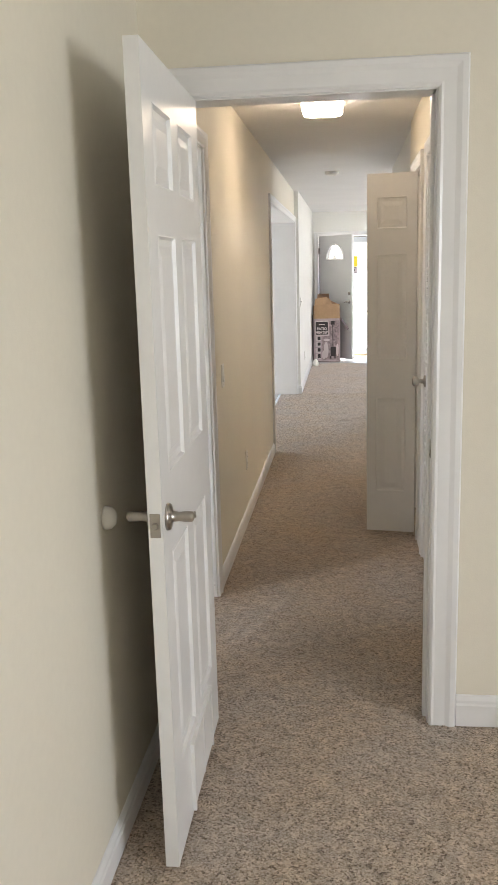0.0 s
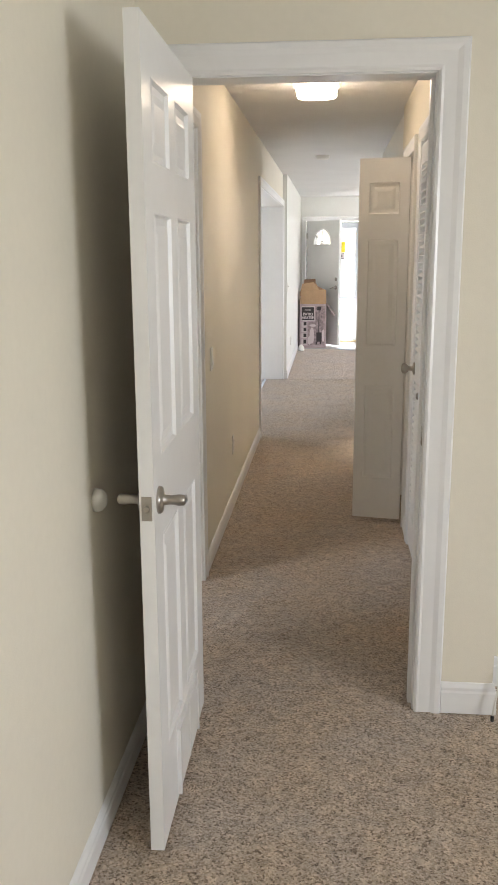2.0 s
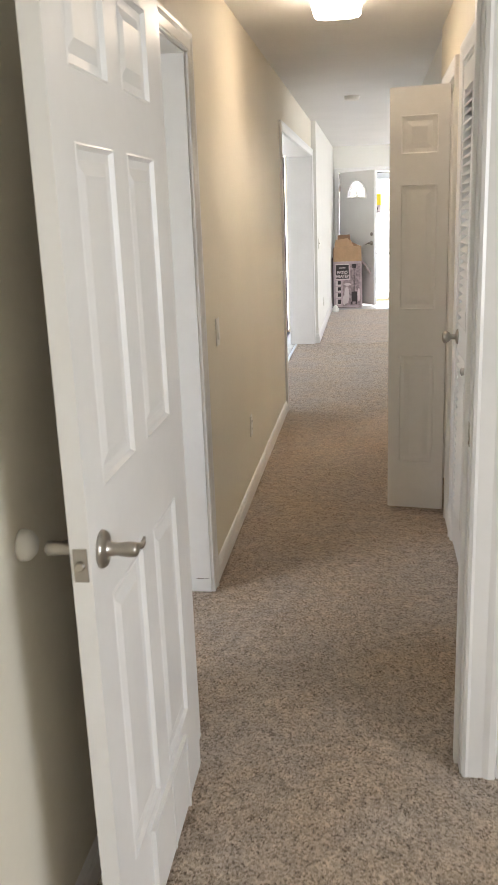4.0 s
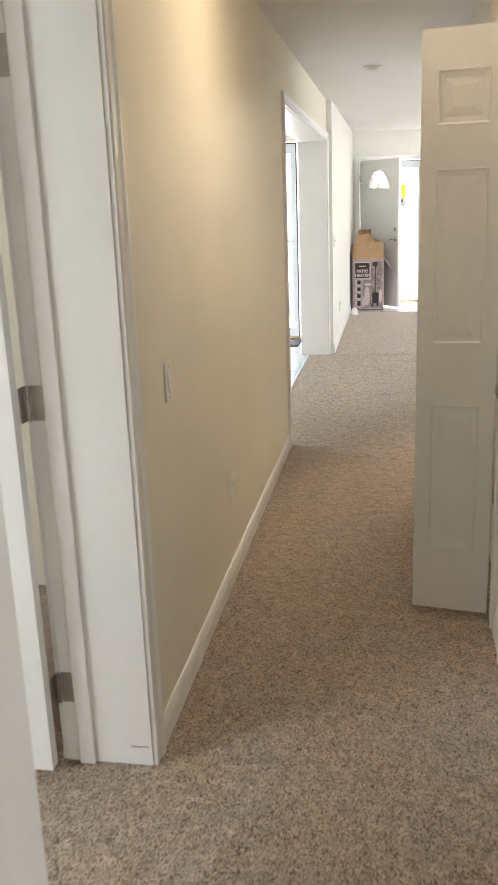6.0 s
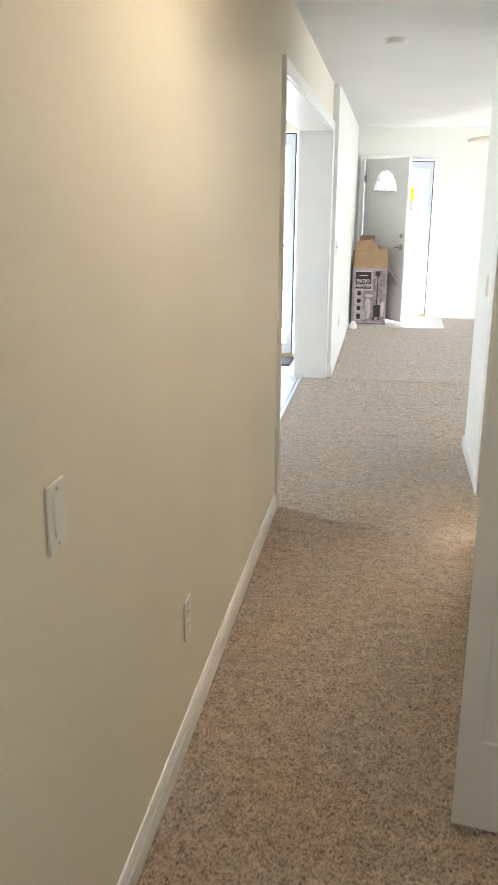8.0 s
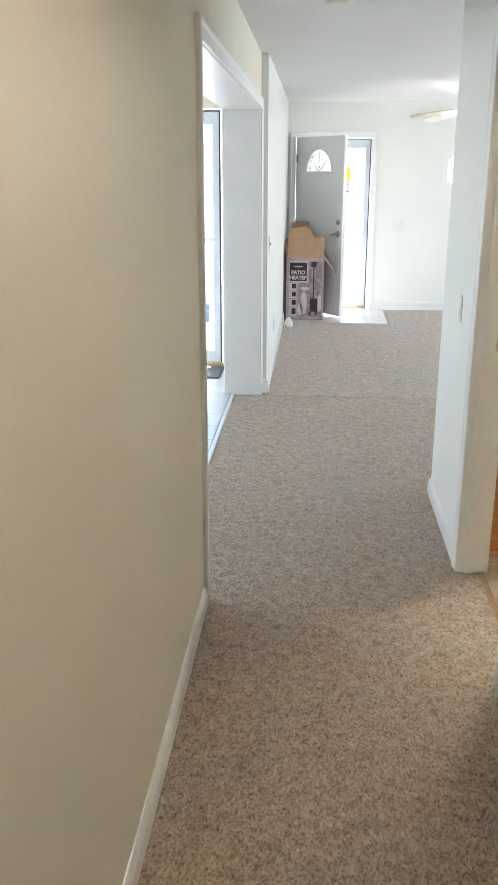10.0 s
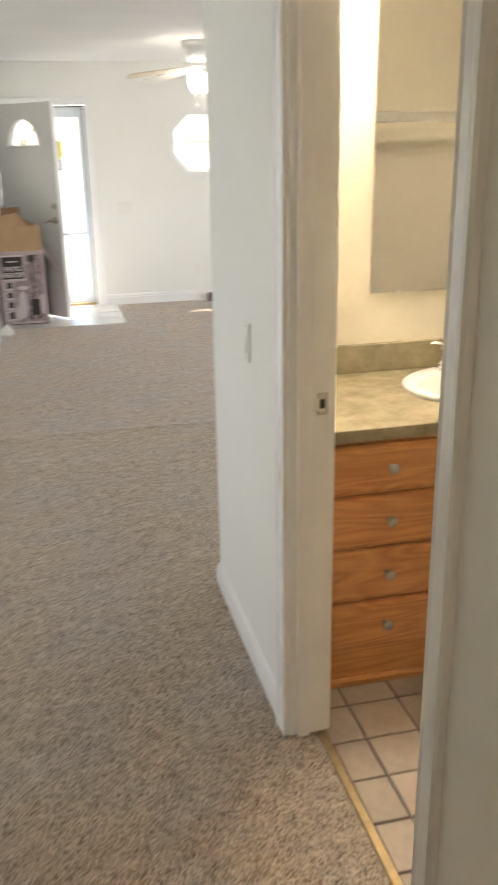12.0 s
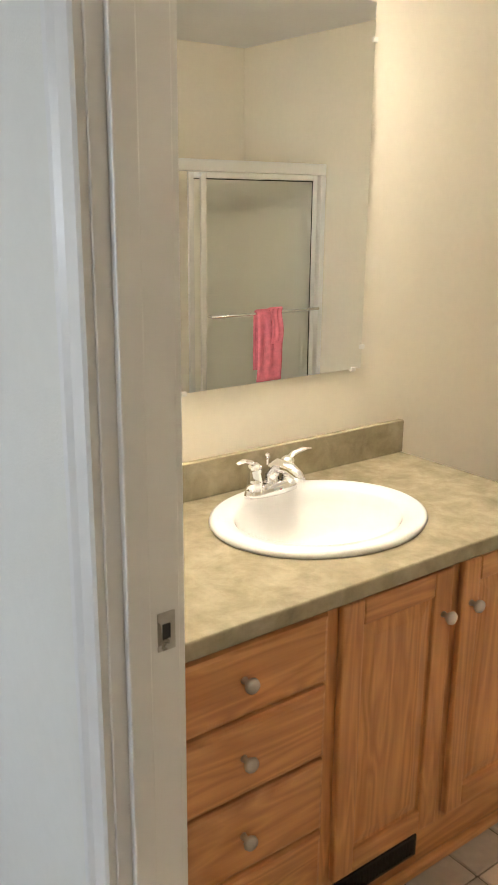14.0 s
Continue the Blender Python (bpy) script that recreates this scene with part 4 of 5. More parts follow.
part("casing", octring(0.295, 0.345, -0.016, -0.001), TRIM, ow)
part("sash", octring(0.262, 0.299, 0.05, 0.10), TRIM, ow)
part("window_bar", boxes((-0.262, 0.262, 0.058, 0.08, -0.006, 0.006)), TRIM, ow)
bm = bmesh.new()
bm.faces.new([bm.verts.new((0.262 / math.cos(math.pi / 8) * math.cos(a), 0.085, 0.262 / math.cos(math.pi / 8) * math.sin(a))) for a in [math.pi / 8 + math.pi / 4 * i for i in range(8)]])
pane = part("pane", bm, GLASS, ow)
pane.visible_shadow = False
part("sill_trim", soft_box(-0.14, 0.14, -0.016, -0.002, -0.375, -0.35, 0.003), TRIM, ow)


def plain_window(name, axis, at, u0, u1, z0, z1, label):
    root = thing(name, Matrix(), label, "window")
    root["kind"] = "structure"

    def B(a, b, za, zb, lo=-0.02, hi=0.02):
        return boxes((a, b, at + lo, at + hi, za, zb)) if axis == "x" else boxes((at + lo, at + hi, a, b, za, zb))
    for r in ((u0, u0 + 0.05, z0, z1), (u1 - 0.05, u1, z0, z1), (u0 + 0.05, u1 - 0.05, z0, z0 + 0.05), (u0 + 0.05, u1 - 0.05, z1 - 0.05, z1),
              (u0 + 0.05, u1 - 0.05, (z0 + z1) / 2 - 0.02, (z0 + z1) / 2 + 0.02)):
        part("window_frame", B(*r), TRIM, root)
    p = part("pane", B(u0 + 0.05, u1 - 0.05, z0 + 0.05, z1 - 0.05, 0.021, 0.025), GLASS, root)
    p.visible_shadow = False
    return root


plain_window("window_2", "y", 4.26, -3.8, -2.3, 0.8, 2.1, "white framed bedroom window")
plain_window("window_5", "y", -3.06, -1.95, -0.4, 0.85, 2.1, "white framed side room window")
# The next two windows are out of view, added to let daylight in.
plain_window("window_3", "y", 5.56, 7.7, 10.3, 0.7, 2.1, "white framed living room window, unseen and assumed for daylight")
plain_window("window_4", "y", -4.06, 5.4, 7.0, 0.95, 2.05, "white framed kitchen window, unseen and added for daylight")

# ---- hall and living room things ----
BX0, BX1, BY0, BY1, BZ = 0.082, 0.503, 11.11, 11.44, 0.70
carton = thing("cardboard_box", Matrix(), "open printed cardboard carton stuffed with packing, by the front door", "box")
w = 0.006
part("carton_body", boxes((BX0, BX1, BY0, BY0 + w, 0.003, BZ), (BX0, BX1, BY1 - w, BY1, 0.003, BZ), (BX0, BX0 + w, BY0 + w, BY1 - w, 0.003, BZ),
                          (BX1 - w, BX1, BY0 + w, BY1 - w, 0.003, BZ), (BX0 + w, BX1 - w, BY0 + w, BY1 - w, 0.003, 0.02)), PRINT, carton, "mauve printed carton")


def sheet(name, quad, parent, material=CARD, t=0.005, label=""):
    q = [Vector(p) for p in quad]
    n = (q[1] - q[0]).cross(q[3] - q[0]).normalized() * t
    bm = bmesh.new()
    a = [bm.verts.new(p) for p in q]
    b = [bm.verts.new(p + n) for p in q]
    bm.faces.new(a)
    bm.faces.new(b[::-1])
    for i in range(4):
        bm.faces.new((a[i], b[i], b[(i + 1) % 4], a[(i + 1) % 4]))
    return part(name, bm, material, parent, label)


sheet("flap", ((BX0 + 0.01, BY0 + 0.004, BZ), (BX1, BY0 + 0.004, BZ), (BX1 - 0.004, BY0 + 0.03, BZ + 0.225), (BX0 + 0.02, BY0 + 0.03, BZ + 0.215)), carton, label="upright brown cardboard flap")
sheet("flap", ((BX1 + 0.002, BY0 + 0.01, BZ), (BX1 + 0.002, BY1, BZ), (BX1 + 0.15, BY1, BZ - 0.17), (BX1 + 0.13, BY0 + 0.02, BZ - 0.19)), carton, PRINT_M, label="side flap folded outward")
sheet("flap", ((BX0 + 0.002, BY1, BZ), (BX0 + 0.002, BY0, BZ), (BX0 - 0.001, BY0 + 0.01, BZ + 0.2), (BX0 - 0.001, BY1, BZ + 0.2)), carton)
sheet("flap", ((BX0 + 0.02, BY1 - 0.006, BZ), (BX1 - 0.02, BY1 - 0.006, BZ), (BX1 - 0.04, BY1 + 0.02, BZ + 0.22), (BX0 + 0.03, BY1 + 0.02, BZ + 0.22)), carton)
sheet("packing_piece", ((BX0 + 0.0, BY0 + 0.06, BZ + 0.12), (BX0 + 0.16, BY0 + 0.10, BZ + 0.10), (BX0 + 0.22, BY0 + 0.14, BZ + 0.34), (BX0 + 0.03, BY0 + 0.10, BZ + 0.31)), carton, label="crumpled cardboard packing")
sheet("packing_piece", ((BX0 + 0.10, BY0 + 0.12, BZ + 0.16), (BX0 + 0.33, BY0 + 0.16, BZ + 0.14), (BX0 + 0.26, BY0 + 0.2, BZ + 0.30), (BX0 + 0.18, BY0 + 0.2, BZ + 0.33)), carton)
sheet("packing_piece", ((BX0 + 0.04, BY0 + 0.2, BZ + 0.15), (BX0 + 0.26, BY0 + 0.22, BZ + 0.15), (BX0 + 0.24, BY0 + 0.24, BZ + 0.385), (BX0 + 0.06, BY0 + 0.24, BZ + 0.375)), carton, CARD_D)
sheet("packing_piece", ((BX0 + 0.2, BY0 + 0.15, BZ + 0.13), (BX0 + 0.38, BY0 + 0.18, BZ + 0.12), (BX0 + 0.36, BY0 + 0.2, BZ + 0.23), (BX0 + 0.2, BY0 + 0.2, BZ + 0.31)), carton, CARD_D)


def print_patch(name, u0, u1, z0, z1, material, d=0.0015, parent=None, label=""):
    bw = BX1 - BX0
    return part(name, boxes((BX0 + u0 * bw, BX0 + u1 * bw, BY0 - d, BY0 - d + 0.0012, z0, z1)), material, parent or carton, label)


print_patch("print_edge", 0.02, 0.98, 0.012, 0.018, PRINT_D)
panel = print_patch("title_panel", 0.07, 0.56, 0.43, 0.665, PRINT_L, label="pale bordered title panel")
inner = print_patch("title_ground", 0.085, 0.545, 0.445, 0.65, PRINT_D, 0.003, panel)
for text, z, size in (("PATIO", 0.52, 0.058), ("HEATER", 0.463, 0.058)):
    cu = bpy.data.curves.new("lettering", "FONT")
    cu.body, cu.size, cu.align_x, cu.extrude = text, size, "CENTER", 0.0006
    cu.offset = 0.0022
    cu.materials.append(PRINT_L)
    tx = new("lettering", cu)
    tx.parent = panel
    tx.matrix_world = pose(BX0 + 0.315 * (BX1 - BX0), BY0 - 0.0042, z, 90, 0, 0) @ Matrix.Diagonal((0.95, 1, 1, 1))
print_patch("print_bar", 0.2, 0.43, 0.60, 0.612, PRINT_L, 0.0042, panel)
print_patch("picture", 0.33, 0.96, 0.04, 0.42, PRINT_M, 0.0015, label="photo of a patio scene")
print_patch("picture", 0.60, 0.96, 0.42, 0.665, PRINT_M, 0.0015)
for u0, u1, z0, z1 in ((0.07, 0.27, 0.34, 0.42), (0.07, 0.27, 0.25, 0.325), (0.07, 0.27, 0.155, 0.235), (0.07, 0.27, 0.05, 0.14)):
    q = print_patch("small_picture", u0, u1, z0, z1, PRINT_L, 0.0015)
    print_patch("small_picture_item", u0 + 0.08, u1 - 0.01, z0 + 0.02, z1 - 0.005, PRINT_D, 0.003, q)
bm = bmesh.new()
for u0, u1, z0, z1 in ((0.66, 0.80, 0.60, 0.66), (0.715, 0.745, 0.25, 0.60), (0.64, 0.84, 0.10, 0.25), (0.62, 0.67, 0.06, 0.1), (0.78, 0.83, 0.06, 0.1)):
    bw = BX1 - BX0
    box(bm, BX0 + u0 * bw, BX0 + u1 * bw, BY0 - 0.003, BY0 - 0.0018, z0, z1)
part("heater_picture", bm, PRINT_D, carton, "dark printed picture of a heater")
for cx, cz, rx, rz in ((0.47, 0.20, 0.09, 0.13), (0.38, 0.12, 0.07, 0.07), (0.9, 0.2, 0.05, 0.1), (0.5, 0.36, 0.12, 0.02)):
    bm = bmesh.new()
    bw = BX1 - BX0
    lathe(bm, [(1, 0), (1, 0.001)], Matrix.Translation((BX0 + cx * bw, BY0 - 0.0022, cz)) @ Matrix.Rotation(radians(90), 4, "X"), 18, rx * bw, rz)
    part("chair_picture", bm, PRINT_L, carton)

# Thin near-black slab along the left side of the box.
solid("dark_slab", soft_box(0.0655, 0.0785, 11.04, 11.5, 0.0, 0.76, 0.002), PRINT_D, "thin dark slab standing between the box and the wall", "box")

bm = bmesh.new()
rnd = random.Random(5)
lathe(bm, [(0.045, 0.0), (0.05, 0.02), (0.038, 0.06), (0.025, 0.085), (0.01, 0.10)], Matrix.Translation((0.125, 10.68, 0)), 14)
for v in bm.verts:
    v.co += Vector((rnd.uniform(-1, 1), rnd.uniform(-1, 1), 0)) * 0.008
solid("crumpled_bag", bm, PLASTIC, "small crumpled white plastic bag by the wall", "bag")

reg = thing("floor_register", pose(2.33, 11.9, 0), "small brown metal heating register by the wall", "vent")
part("body", soft_box(-0.11, 0.11, -0.05, 0.05, 0.0, 0.085, 0.006), mat("brown_enamel", (0.16, 0.09, 0.055), 0.4), reg)
for i in range(6):
    part("slot", boxes((-0.095 + i * 0.033, -0.072 + i * 0.033, -0.052, -0.049, 0.03, 0.07)), DARK, reg)

mt = thing("door_mat", pose(-0.83, 8.36, 0), "grey ribbed door mat on the kitchen tiles", "door mat")
part("mat_surface", soft_box(-0.48, 0.46, -0.2, 0.2, 0.0, 0.012, 0.004), MATGREY, mt)
part("edging", boxes((-0.49, 0.47, -0.212, -0.2, 0, 0.007), (-0.49, 0.47, 0.2, 0.212, 0, 0.007), (-0.49, -0.48, -0.2, 0.2, 0, 0.007), (0.46, 0.47, -0.2, 0.2, 0, 0.007)), GASKET, mt)

sign = thing("window_sticker", pose(0.735, 12.1005, 1.5), "yellow and white sticker on the storm door glass", "sticker")
part("yellow_part", boxes((-0.11, 0.06, -0.001, 0.001, 0.0, 0.17)), YELLOW, sign)
bm = bmesh.new()
lathe(bm, [(0.034, 0), (0.034, 0.002)], Matrix.Translation((-0.03, -0.0012, 0.10)) @ Matrix.Rotation(radians(90), 4, "X"), 18)
part("red_disc", bm, RED, sign)
part("white_part", boxes((-0.11, 0.06, -0.001, 0.001, -0.12, -0.004)), PRINT_L, sign)
part("print_bars", boxes((-0.09, 0.04, -0.002, -0.001, -0.02, -0.012), (-0.08, -0.06, -0.002, -0.001, -0.08, -0.035), (-0.04, -0.02, -0.002, -0.001, -0.08, -0.035), (0.0, 0.02, -0.002, -0.001, -0.08, -0.035), (-0.09, 0.04, -0.002, -0.001, -0.11, -0.1)), PRINT_D, sign)

bm = bmesh.new()
tube(bm, [(1.30, 0.10, 0.32), (1.24, 0.06, 0.27), (1.19, 0.0, 0.2), (1.165, -0.035, 0.13), (1.152, -0.05, 0.07), (1.145, -0.055, 0.02)], 0.0035, 8)
cable = solid("coax_cable", bm, PLASTIC, "white cable hanging from the bedroom wall", "cable", smooth=True)
bm = bmesh.new()
lathe(bm, [(0.005, 0.0), (0.006, 0.006), (0.006, 0.018), (0.004, 0.022)], Matrix.Translation((1.145, -0.055, 0.0)), 10)
part("plug", bm, DARK, cable)

# ---- bathroom ----
VX0, VX1, VF, VB, CT = 1.155, 2.39, 4.875, 5.43, 0.85
van = thing("vanity_cabinet", Matrix(), "honey oak bathroom vanity with drawers and doors", "cabinet")
part("body", boxes((VX0, VX0 + 0.018, VF + 0.018, VB + 0.015, 0.0, CT - 0.04), (VX1 - 0.018, VX1, VF + 0.018, VB + 0.015, 0.0, CT - 0.04), (VX0 + 0.018, VX1 - 0.018, VF + 0.018, VB + 0.015, 0.11, 0.125)), OAKZ, van)
for r in ((VX0, 1.20, 0.115, 0.812), (1.59, 1.655, 0.115, 0.812), (1.955, 2.02, 0.115, 0.812), (2.335, VX1, 0.115, 0.812)):
    part("face_stile", soft_box(r[0], r[1], VF, VF + 0.018, r[2], r[3], 0.001, 1), OAKZ, van)
for r in ((1.20, 1.59, 0.79, 0.812), (1.20, 1.59, 0.115, 0.145), (1.20, 1.59, 0.285, 0.305), (1.20, 1.59, 0.46, 0.48), (1.20, 1.59, 0.63, 0.65),
          (1.655, 1.955, 0.79, 0.812), (1.655, 1.955, 0.115, 0.15), (2.02, 2.335, 0.79, 0.812), (2.02, 2.335, 0.115, 0.15)):
    part("face_rail", soft_box(r[0], r[1], VF + 0.001, VF + 0.018, r[2], r[3], 0.001, 1), OAKX, van)
part("toe_board", soft_box(VX0, 1.566, VF + 0.006, VF + 0.02, 0.0, 0.115, 0.002), OAKX, van)
part("toe_board", soft_box(1.934, VX1, VF + 0.006, VF + 0.02, 0.0, 0.115, 0.002), OAKX, van)
part("toe_board", soft_box(1.566, 1.934, VF + 0.006, VF + 0.02, 0.0, 0.048, 0.002), OAKX, van)
part("shoe_moulding", soft_box(VX0, VX1, VF - 0.016, VF + 0.006, 0.0, 0.028, 0.008, 3), OAKX, van)


def vknob(parent, x, z, y):
    bm = bmesh.new()
    lathe(bm, [(0.0075, 0), (0.006, 0.006), (0.0055, 0.012), (0.012, 0.017), (0.0155, 0.023), (0.014, 0.029), (0.007, 0.032)],
          Matrix.Translation((x, y, z)) @ Matrix.Rotation(radians(90), 4, "X"), 20)
    return part("knob", bm, BRIGHT_NICKEL, parent, "satin nickel mushroom knob", smooth=True)


def drawer_front(x0, x1, z0, z1):
    bm = bmesh.new()
    y1, y0 = VF - 0.001, VF - 0.019
    q = [[bm.verts.new((x, y, z)) for x, z in ((x0 + i, z0 + i), (x1 - i, z0 + i), (x1 - i, z1 - i), (x0 + i, z1 - i))]
         for i, y in ((0, y1), (0, y0 + 0.009), (0.004, y0 + 0.003), (0.012, y0))]
    for a, b in zip(q, q[1:]):
        for i in range(4):
            bm.faces.new((a[i], a[(i + 1) % 4], b[(i + 1) % 4], b[i]))
    bm.faces.new(q[-1])
    bm.faces.new(q[0][::-1])
    d = part("drawer", bm, OAKX, van, "honey oak drawer front")
    vknob(d, (x0 + x1) / 2, (z0 + z1) / 2 + 0.005, y0)


for z0, z1 in ((0.135, 0.293), (0.302, 0.468), (0.477, 0.638), (0.647, 0.797)):
    drawer_front(1.187, 1.603, z0, z1)


def cabinet_door(x0, x1, z0, z1, kx):
    root = None
    y1, y0, s = VF - 0.001, VF - 0.019, 0.058

    def rail(xa, xb, za, zb, material):
        bm = soft_box(xa, xb, y0, y1, za, zb, 0.004, 2)
        return bm, material
    bm, mm = rail(x0, x0 + s, z0, z1, OAKZ)
    root = part("cabinet_door", bm, mm, van, "honey oak raised panel cabinet door")
    for r in ((x1 - s, x1, z0, z1, OAKZ), (x0 + s, x1 - s, z0, z0 + s, OAKX), (x0 + s, x1 - s, z1 - s, z1, OAKX)):
        bm, mm = rail(*r)
        part("stile" if mm is OAKZ else "rail", bm, mm, root)
    bm = bmesh.new()
    q = [[bm.verts.new((x, y, z)) for x, z in ((x0 + s + i, z0 + s + i), (x1 - s - i, z0 + s + i), (x1 - s - i, z1 - s - i), (x0 + s + i, z1 - s - i))]
         for i, y in ((-0.004, y0 + 0.008), (0.006, y0 + 0.010), (0.034, y0 + 0.003))]
    for a, b in zip(q, q[1:]):
        for i in range(4):
            bm.faces.new((a[i], a[(i + 1) % 4], b[(i + 1) % 4], b[i]))
    bm.faces.new(q[-1])
    part("raised_panel", bm, OAKZ, root)
    vknob(root, kx, z1 - 0.105, y0)


cabinet_door(1.64, 1.968, 0.14, 0.80, 1.94)
cabinet_door(2.006, 2.348, 0.14, 0.80, 2.035)
vent = thing("toe_kick_vent", Matrix(), "dark bronze vent grille in the vanity base", "vent")
part("backing", boxes((1.568, 1.932, VF + 0.014, VF + 0.018, 0.05, 0.107)), DARK, vent)
part("frame", boxes((1.568, 1.932, VF + 0.003, VF + 0.013, 0.099, 0.107), (1.568, 1.932, VF + 0.003, VF + 0.013, 0.05, 0.056), (1.568, 1.576, VF + 0.003, VF + 0.013, 0.056, 0.099), (1.924, 1.932, VF + 0.003, VF + 0.013, 0.056, 0.099)), VENTB, vent)
for i in range(34):
    x = 1.581 + i * 0.0102
    part("slat", boxes((x, x + 0.004, VF + 0.004, VF + 0.013, 0.056, 0.099)), VENTB, vent)

top = thing("countertop", Matrix(), "olive stone-patterned laminate countertop with backsplash", "countertop")
SX, SY = 1.838, 5.165
# slab with an oval hole for the basin
bm = bmesh.new()
N = 40
x0, x1, y0, y1 = VX0 - 0.003, VX1 + 0.02, VF - 0.032, VB + 0.018
zt, zb = CT, CT - 0.038
hole = [(SX + 0.228 * math.cos(2 * math.pi * i / N), SY - 0.008 + 0.194 * math.sin(2 * math.pi * i / N)) for i in range(N)]


def rim(px, py):
    dx, dy = px - SX, py - SY
    f = min((x1 - SX if dx > 0 else SX - x0) / max(abs(dx), 1e-6), (y1 - SY if dy > 0 else SY - y0) / max(abs(dy), 1e-6))
    return SX + dx * f, SY + dy * f


outer = [rim(*p) for p in hole]
cs = [(x1, y1), (x0, y1), (x0, y0), (x1, y0)]
for c in cs:
    k = min(range(N), key=lambda i: (outer[i][0] - c[0]) ** 2 + (outer[i][1] - c[1]) ** 2)
    outer[k] = c
ov = [bm.verts.new((*p, zt)) for p in outer]
hv = [bm.verts.new((*p, zt)) for p in hole]
ob_ = [bm.verts.new((*p, zb)) for p in outer]
hb = [bm.verts.new((*p, zb)) for p in hole]
for i in range(N):
    j = (i + 1) % N
    bm.faces.new((ov[i], ov[j], hv[j], hv[i]))
    bm.faces.new((ob_[i], hb[i], hb[j], ob_[j]))
    bm.faces.new((ov[i], ob_[i], ob_[j], ov[j]))
    bm.faces.new((hv[i], hv[j], hb[j], hb[i]))
slab = part("slab", bm, LAMINATE, top)
bv = slab.modifiers.new("bevel", "BEVEL")
bv.width, bv.segments, bv.limit_method, bv.angle_limit = 0.005, 3, "ANGLE", radians(60)
part("backsplash", soft_box(x0, x1, VB - 0.002, VB + 0.018, zt, zt + 0.098, 0.003), LAMINATE, top, "darker laminate backsplash")

bm = bmesh.new()
lathe(bm, [(1.155, 0.0005), (1.17, 0.006), (1.16, 0.013), (1.12, 0.0165), (1.04, 0.015), (0.93, 0.012), (0.895, 0.004), (0.87, -0.02), (0.80, -0.075), (0.62, -0.115), (0.35, -0.132), (0.1, -0.138)],
      Matrix.Translation((SX, SY - 0.008, CT)), 56, 0.232, 0.198, cap=False)
basin = solid("sink", bm, PORCELAIN, "white oval drop-in basin in the countertop", "sink", smooth=True)
bm = bmesh.new()
lathe(bm, [(0.026, 0), (0.024, 0.004), (0.012, 0.003)], Matrix.Translation((SX, SY - 0.008, CT - 0.138)), 20)
part("drain", bm, CHROME, basin, "chrome drain", smooth=True)

FX, FY, FZ = 1.835, 5.335, CT + 0.014
fau = thing("faucet", pose(FX, FY, FZ, 0, 0, 0), "chrome two-handle faucet on the basin rim", "faucet")
bm = bmesh.new()
lathe(bm, [(1, 0), (1, 0.008), (0.93, 0.018), (0.8, 0.026), (0.5, 0.03)], Matrix(), 32, 0.082, 0.028)
part("base", bm, CHROME, fau, smooth=True)
bm = bmesh.new()
tube(bm, [(0, 0.006, 0.02), (0, 0.0, 0.055), (0, -0.03, 0.078), (0, -0.075, 0.08), (0, -0.105, 0.07), (0, -0.112, 0.058)], [0.024, 0.021, 0.018, 0.0155, 0.0135, 0.012], 16)
part("spout", bm, CHROME, fau, smooth=True)
bm = bmesh.new()
tube(bm, [(0, 0.016, 0.03), (0, 0.016, 0.085)], 0.003, 8)
lathe(bm, [(0.004, 0.083), (0.007, 0.088), (0.006, 0.096), (0.002, 0.099)], Matrix.Translation((0, 0.016, 0)), 12)
part("lift_rod", bm, CHROME, fau, smooth=True)
for s in (-1, 1):
    bm = bmesh.new()
    lathe(bm, [(0.023, 0.018), (0.02, 0.04), (0.016, 0.06), (0.018, 0.068), (0.017, 0.08), (0.008, 0.086)], Matrix.Translation((s * 0.052, 0, 0)), 20)
    tube(bm, [(s * 0.052, 0, 0.078), (s * 0.068, -0.004, 0.092), (s * 0.094, -0.01, 0.1), (s * 0.116, -0.014, 0.098)], [0.009, 0.0095, 0.0085, 0.005], 12, 0.6)
    part("handle", bm, CHROME, fau, "chrome lever handle", smooth=True)

MX0, MX1, MZ0, MZ1, MY = 1.547, 2.235, 1.12, 2.045, 5.4475
mir = thing("wall_mirror", Matrix(), "frameless bathroom mirror held by clear clips", "mirror")
part("mirror_glass", boxes((MX0, MX1, MY - 0.005, MY, MZ0, MZ1)), MIRROR, mir)
for x, z in ((MX1 - 0.03, MZ0), (MX0 + 0.1, MZ0), (MX1, MZ0 + 0.06), (MX1, MZ1 - 0.085)):
    c = part("clip", soft_box(x - 0.008, x + 0.009, MY - 0.009, MY + 0.002, z - 0.007, z + 0.005, 0.002), PLASTIC, mir, "small clear plastic clip")

bar = thing("vanity_light", Matrix(), "nickel vanity light bar with three lit glass shades", "wall light")
part("back_plate", soft_box(1.50, 2.13, 5.405, 5.4495, 2.058, 2.135, 0.012, 3), NICKEL, bar)
bm = bmesh.new()
tube(bm, [(1.47, 5.365, 2.095), (1.5, 5.365, 2.095), (2.1, 5.365, 2.09), (2.14, 5.365, 2.083)], [0.012, 0.024, 0.024, 0.018], 14)
part("rail", bm, NICKEL, bar, smooth=True)
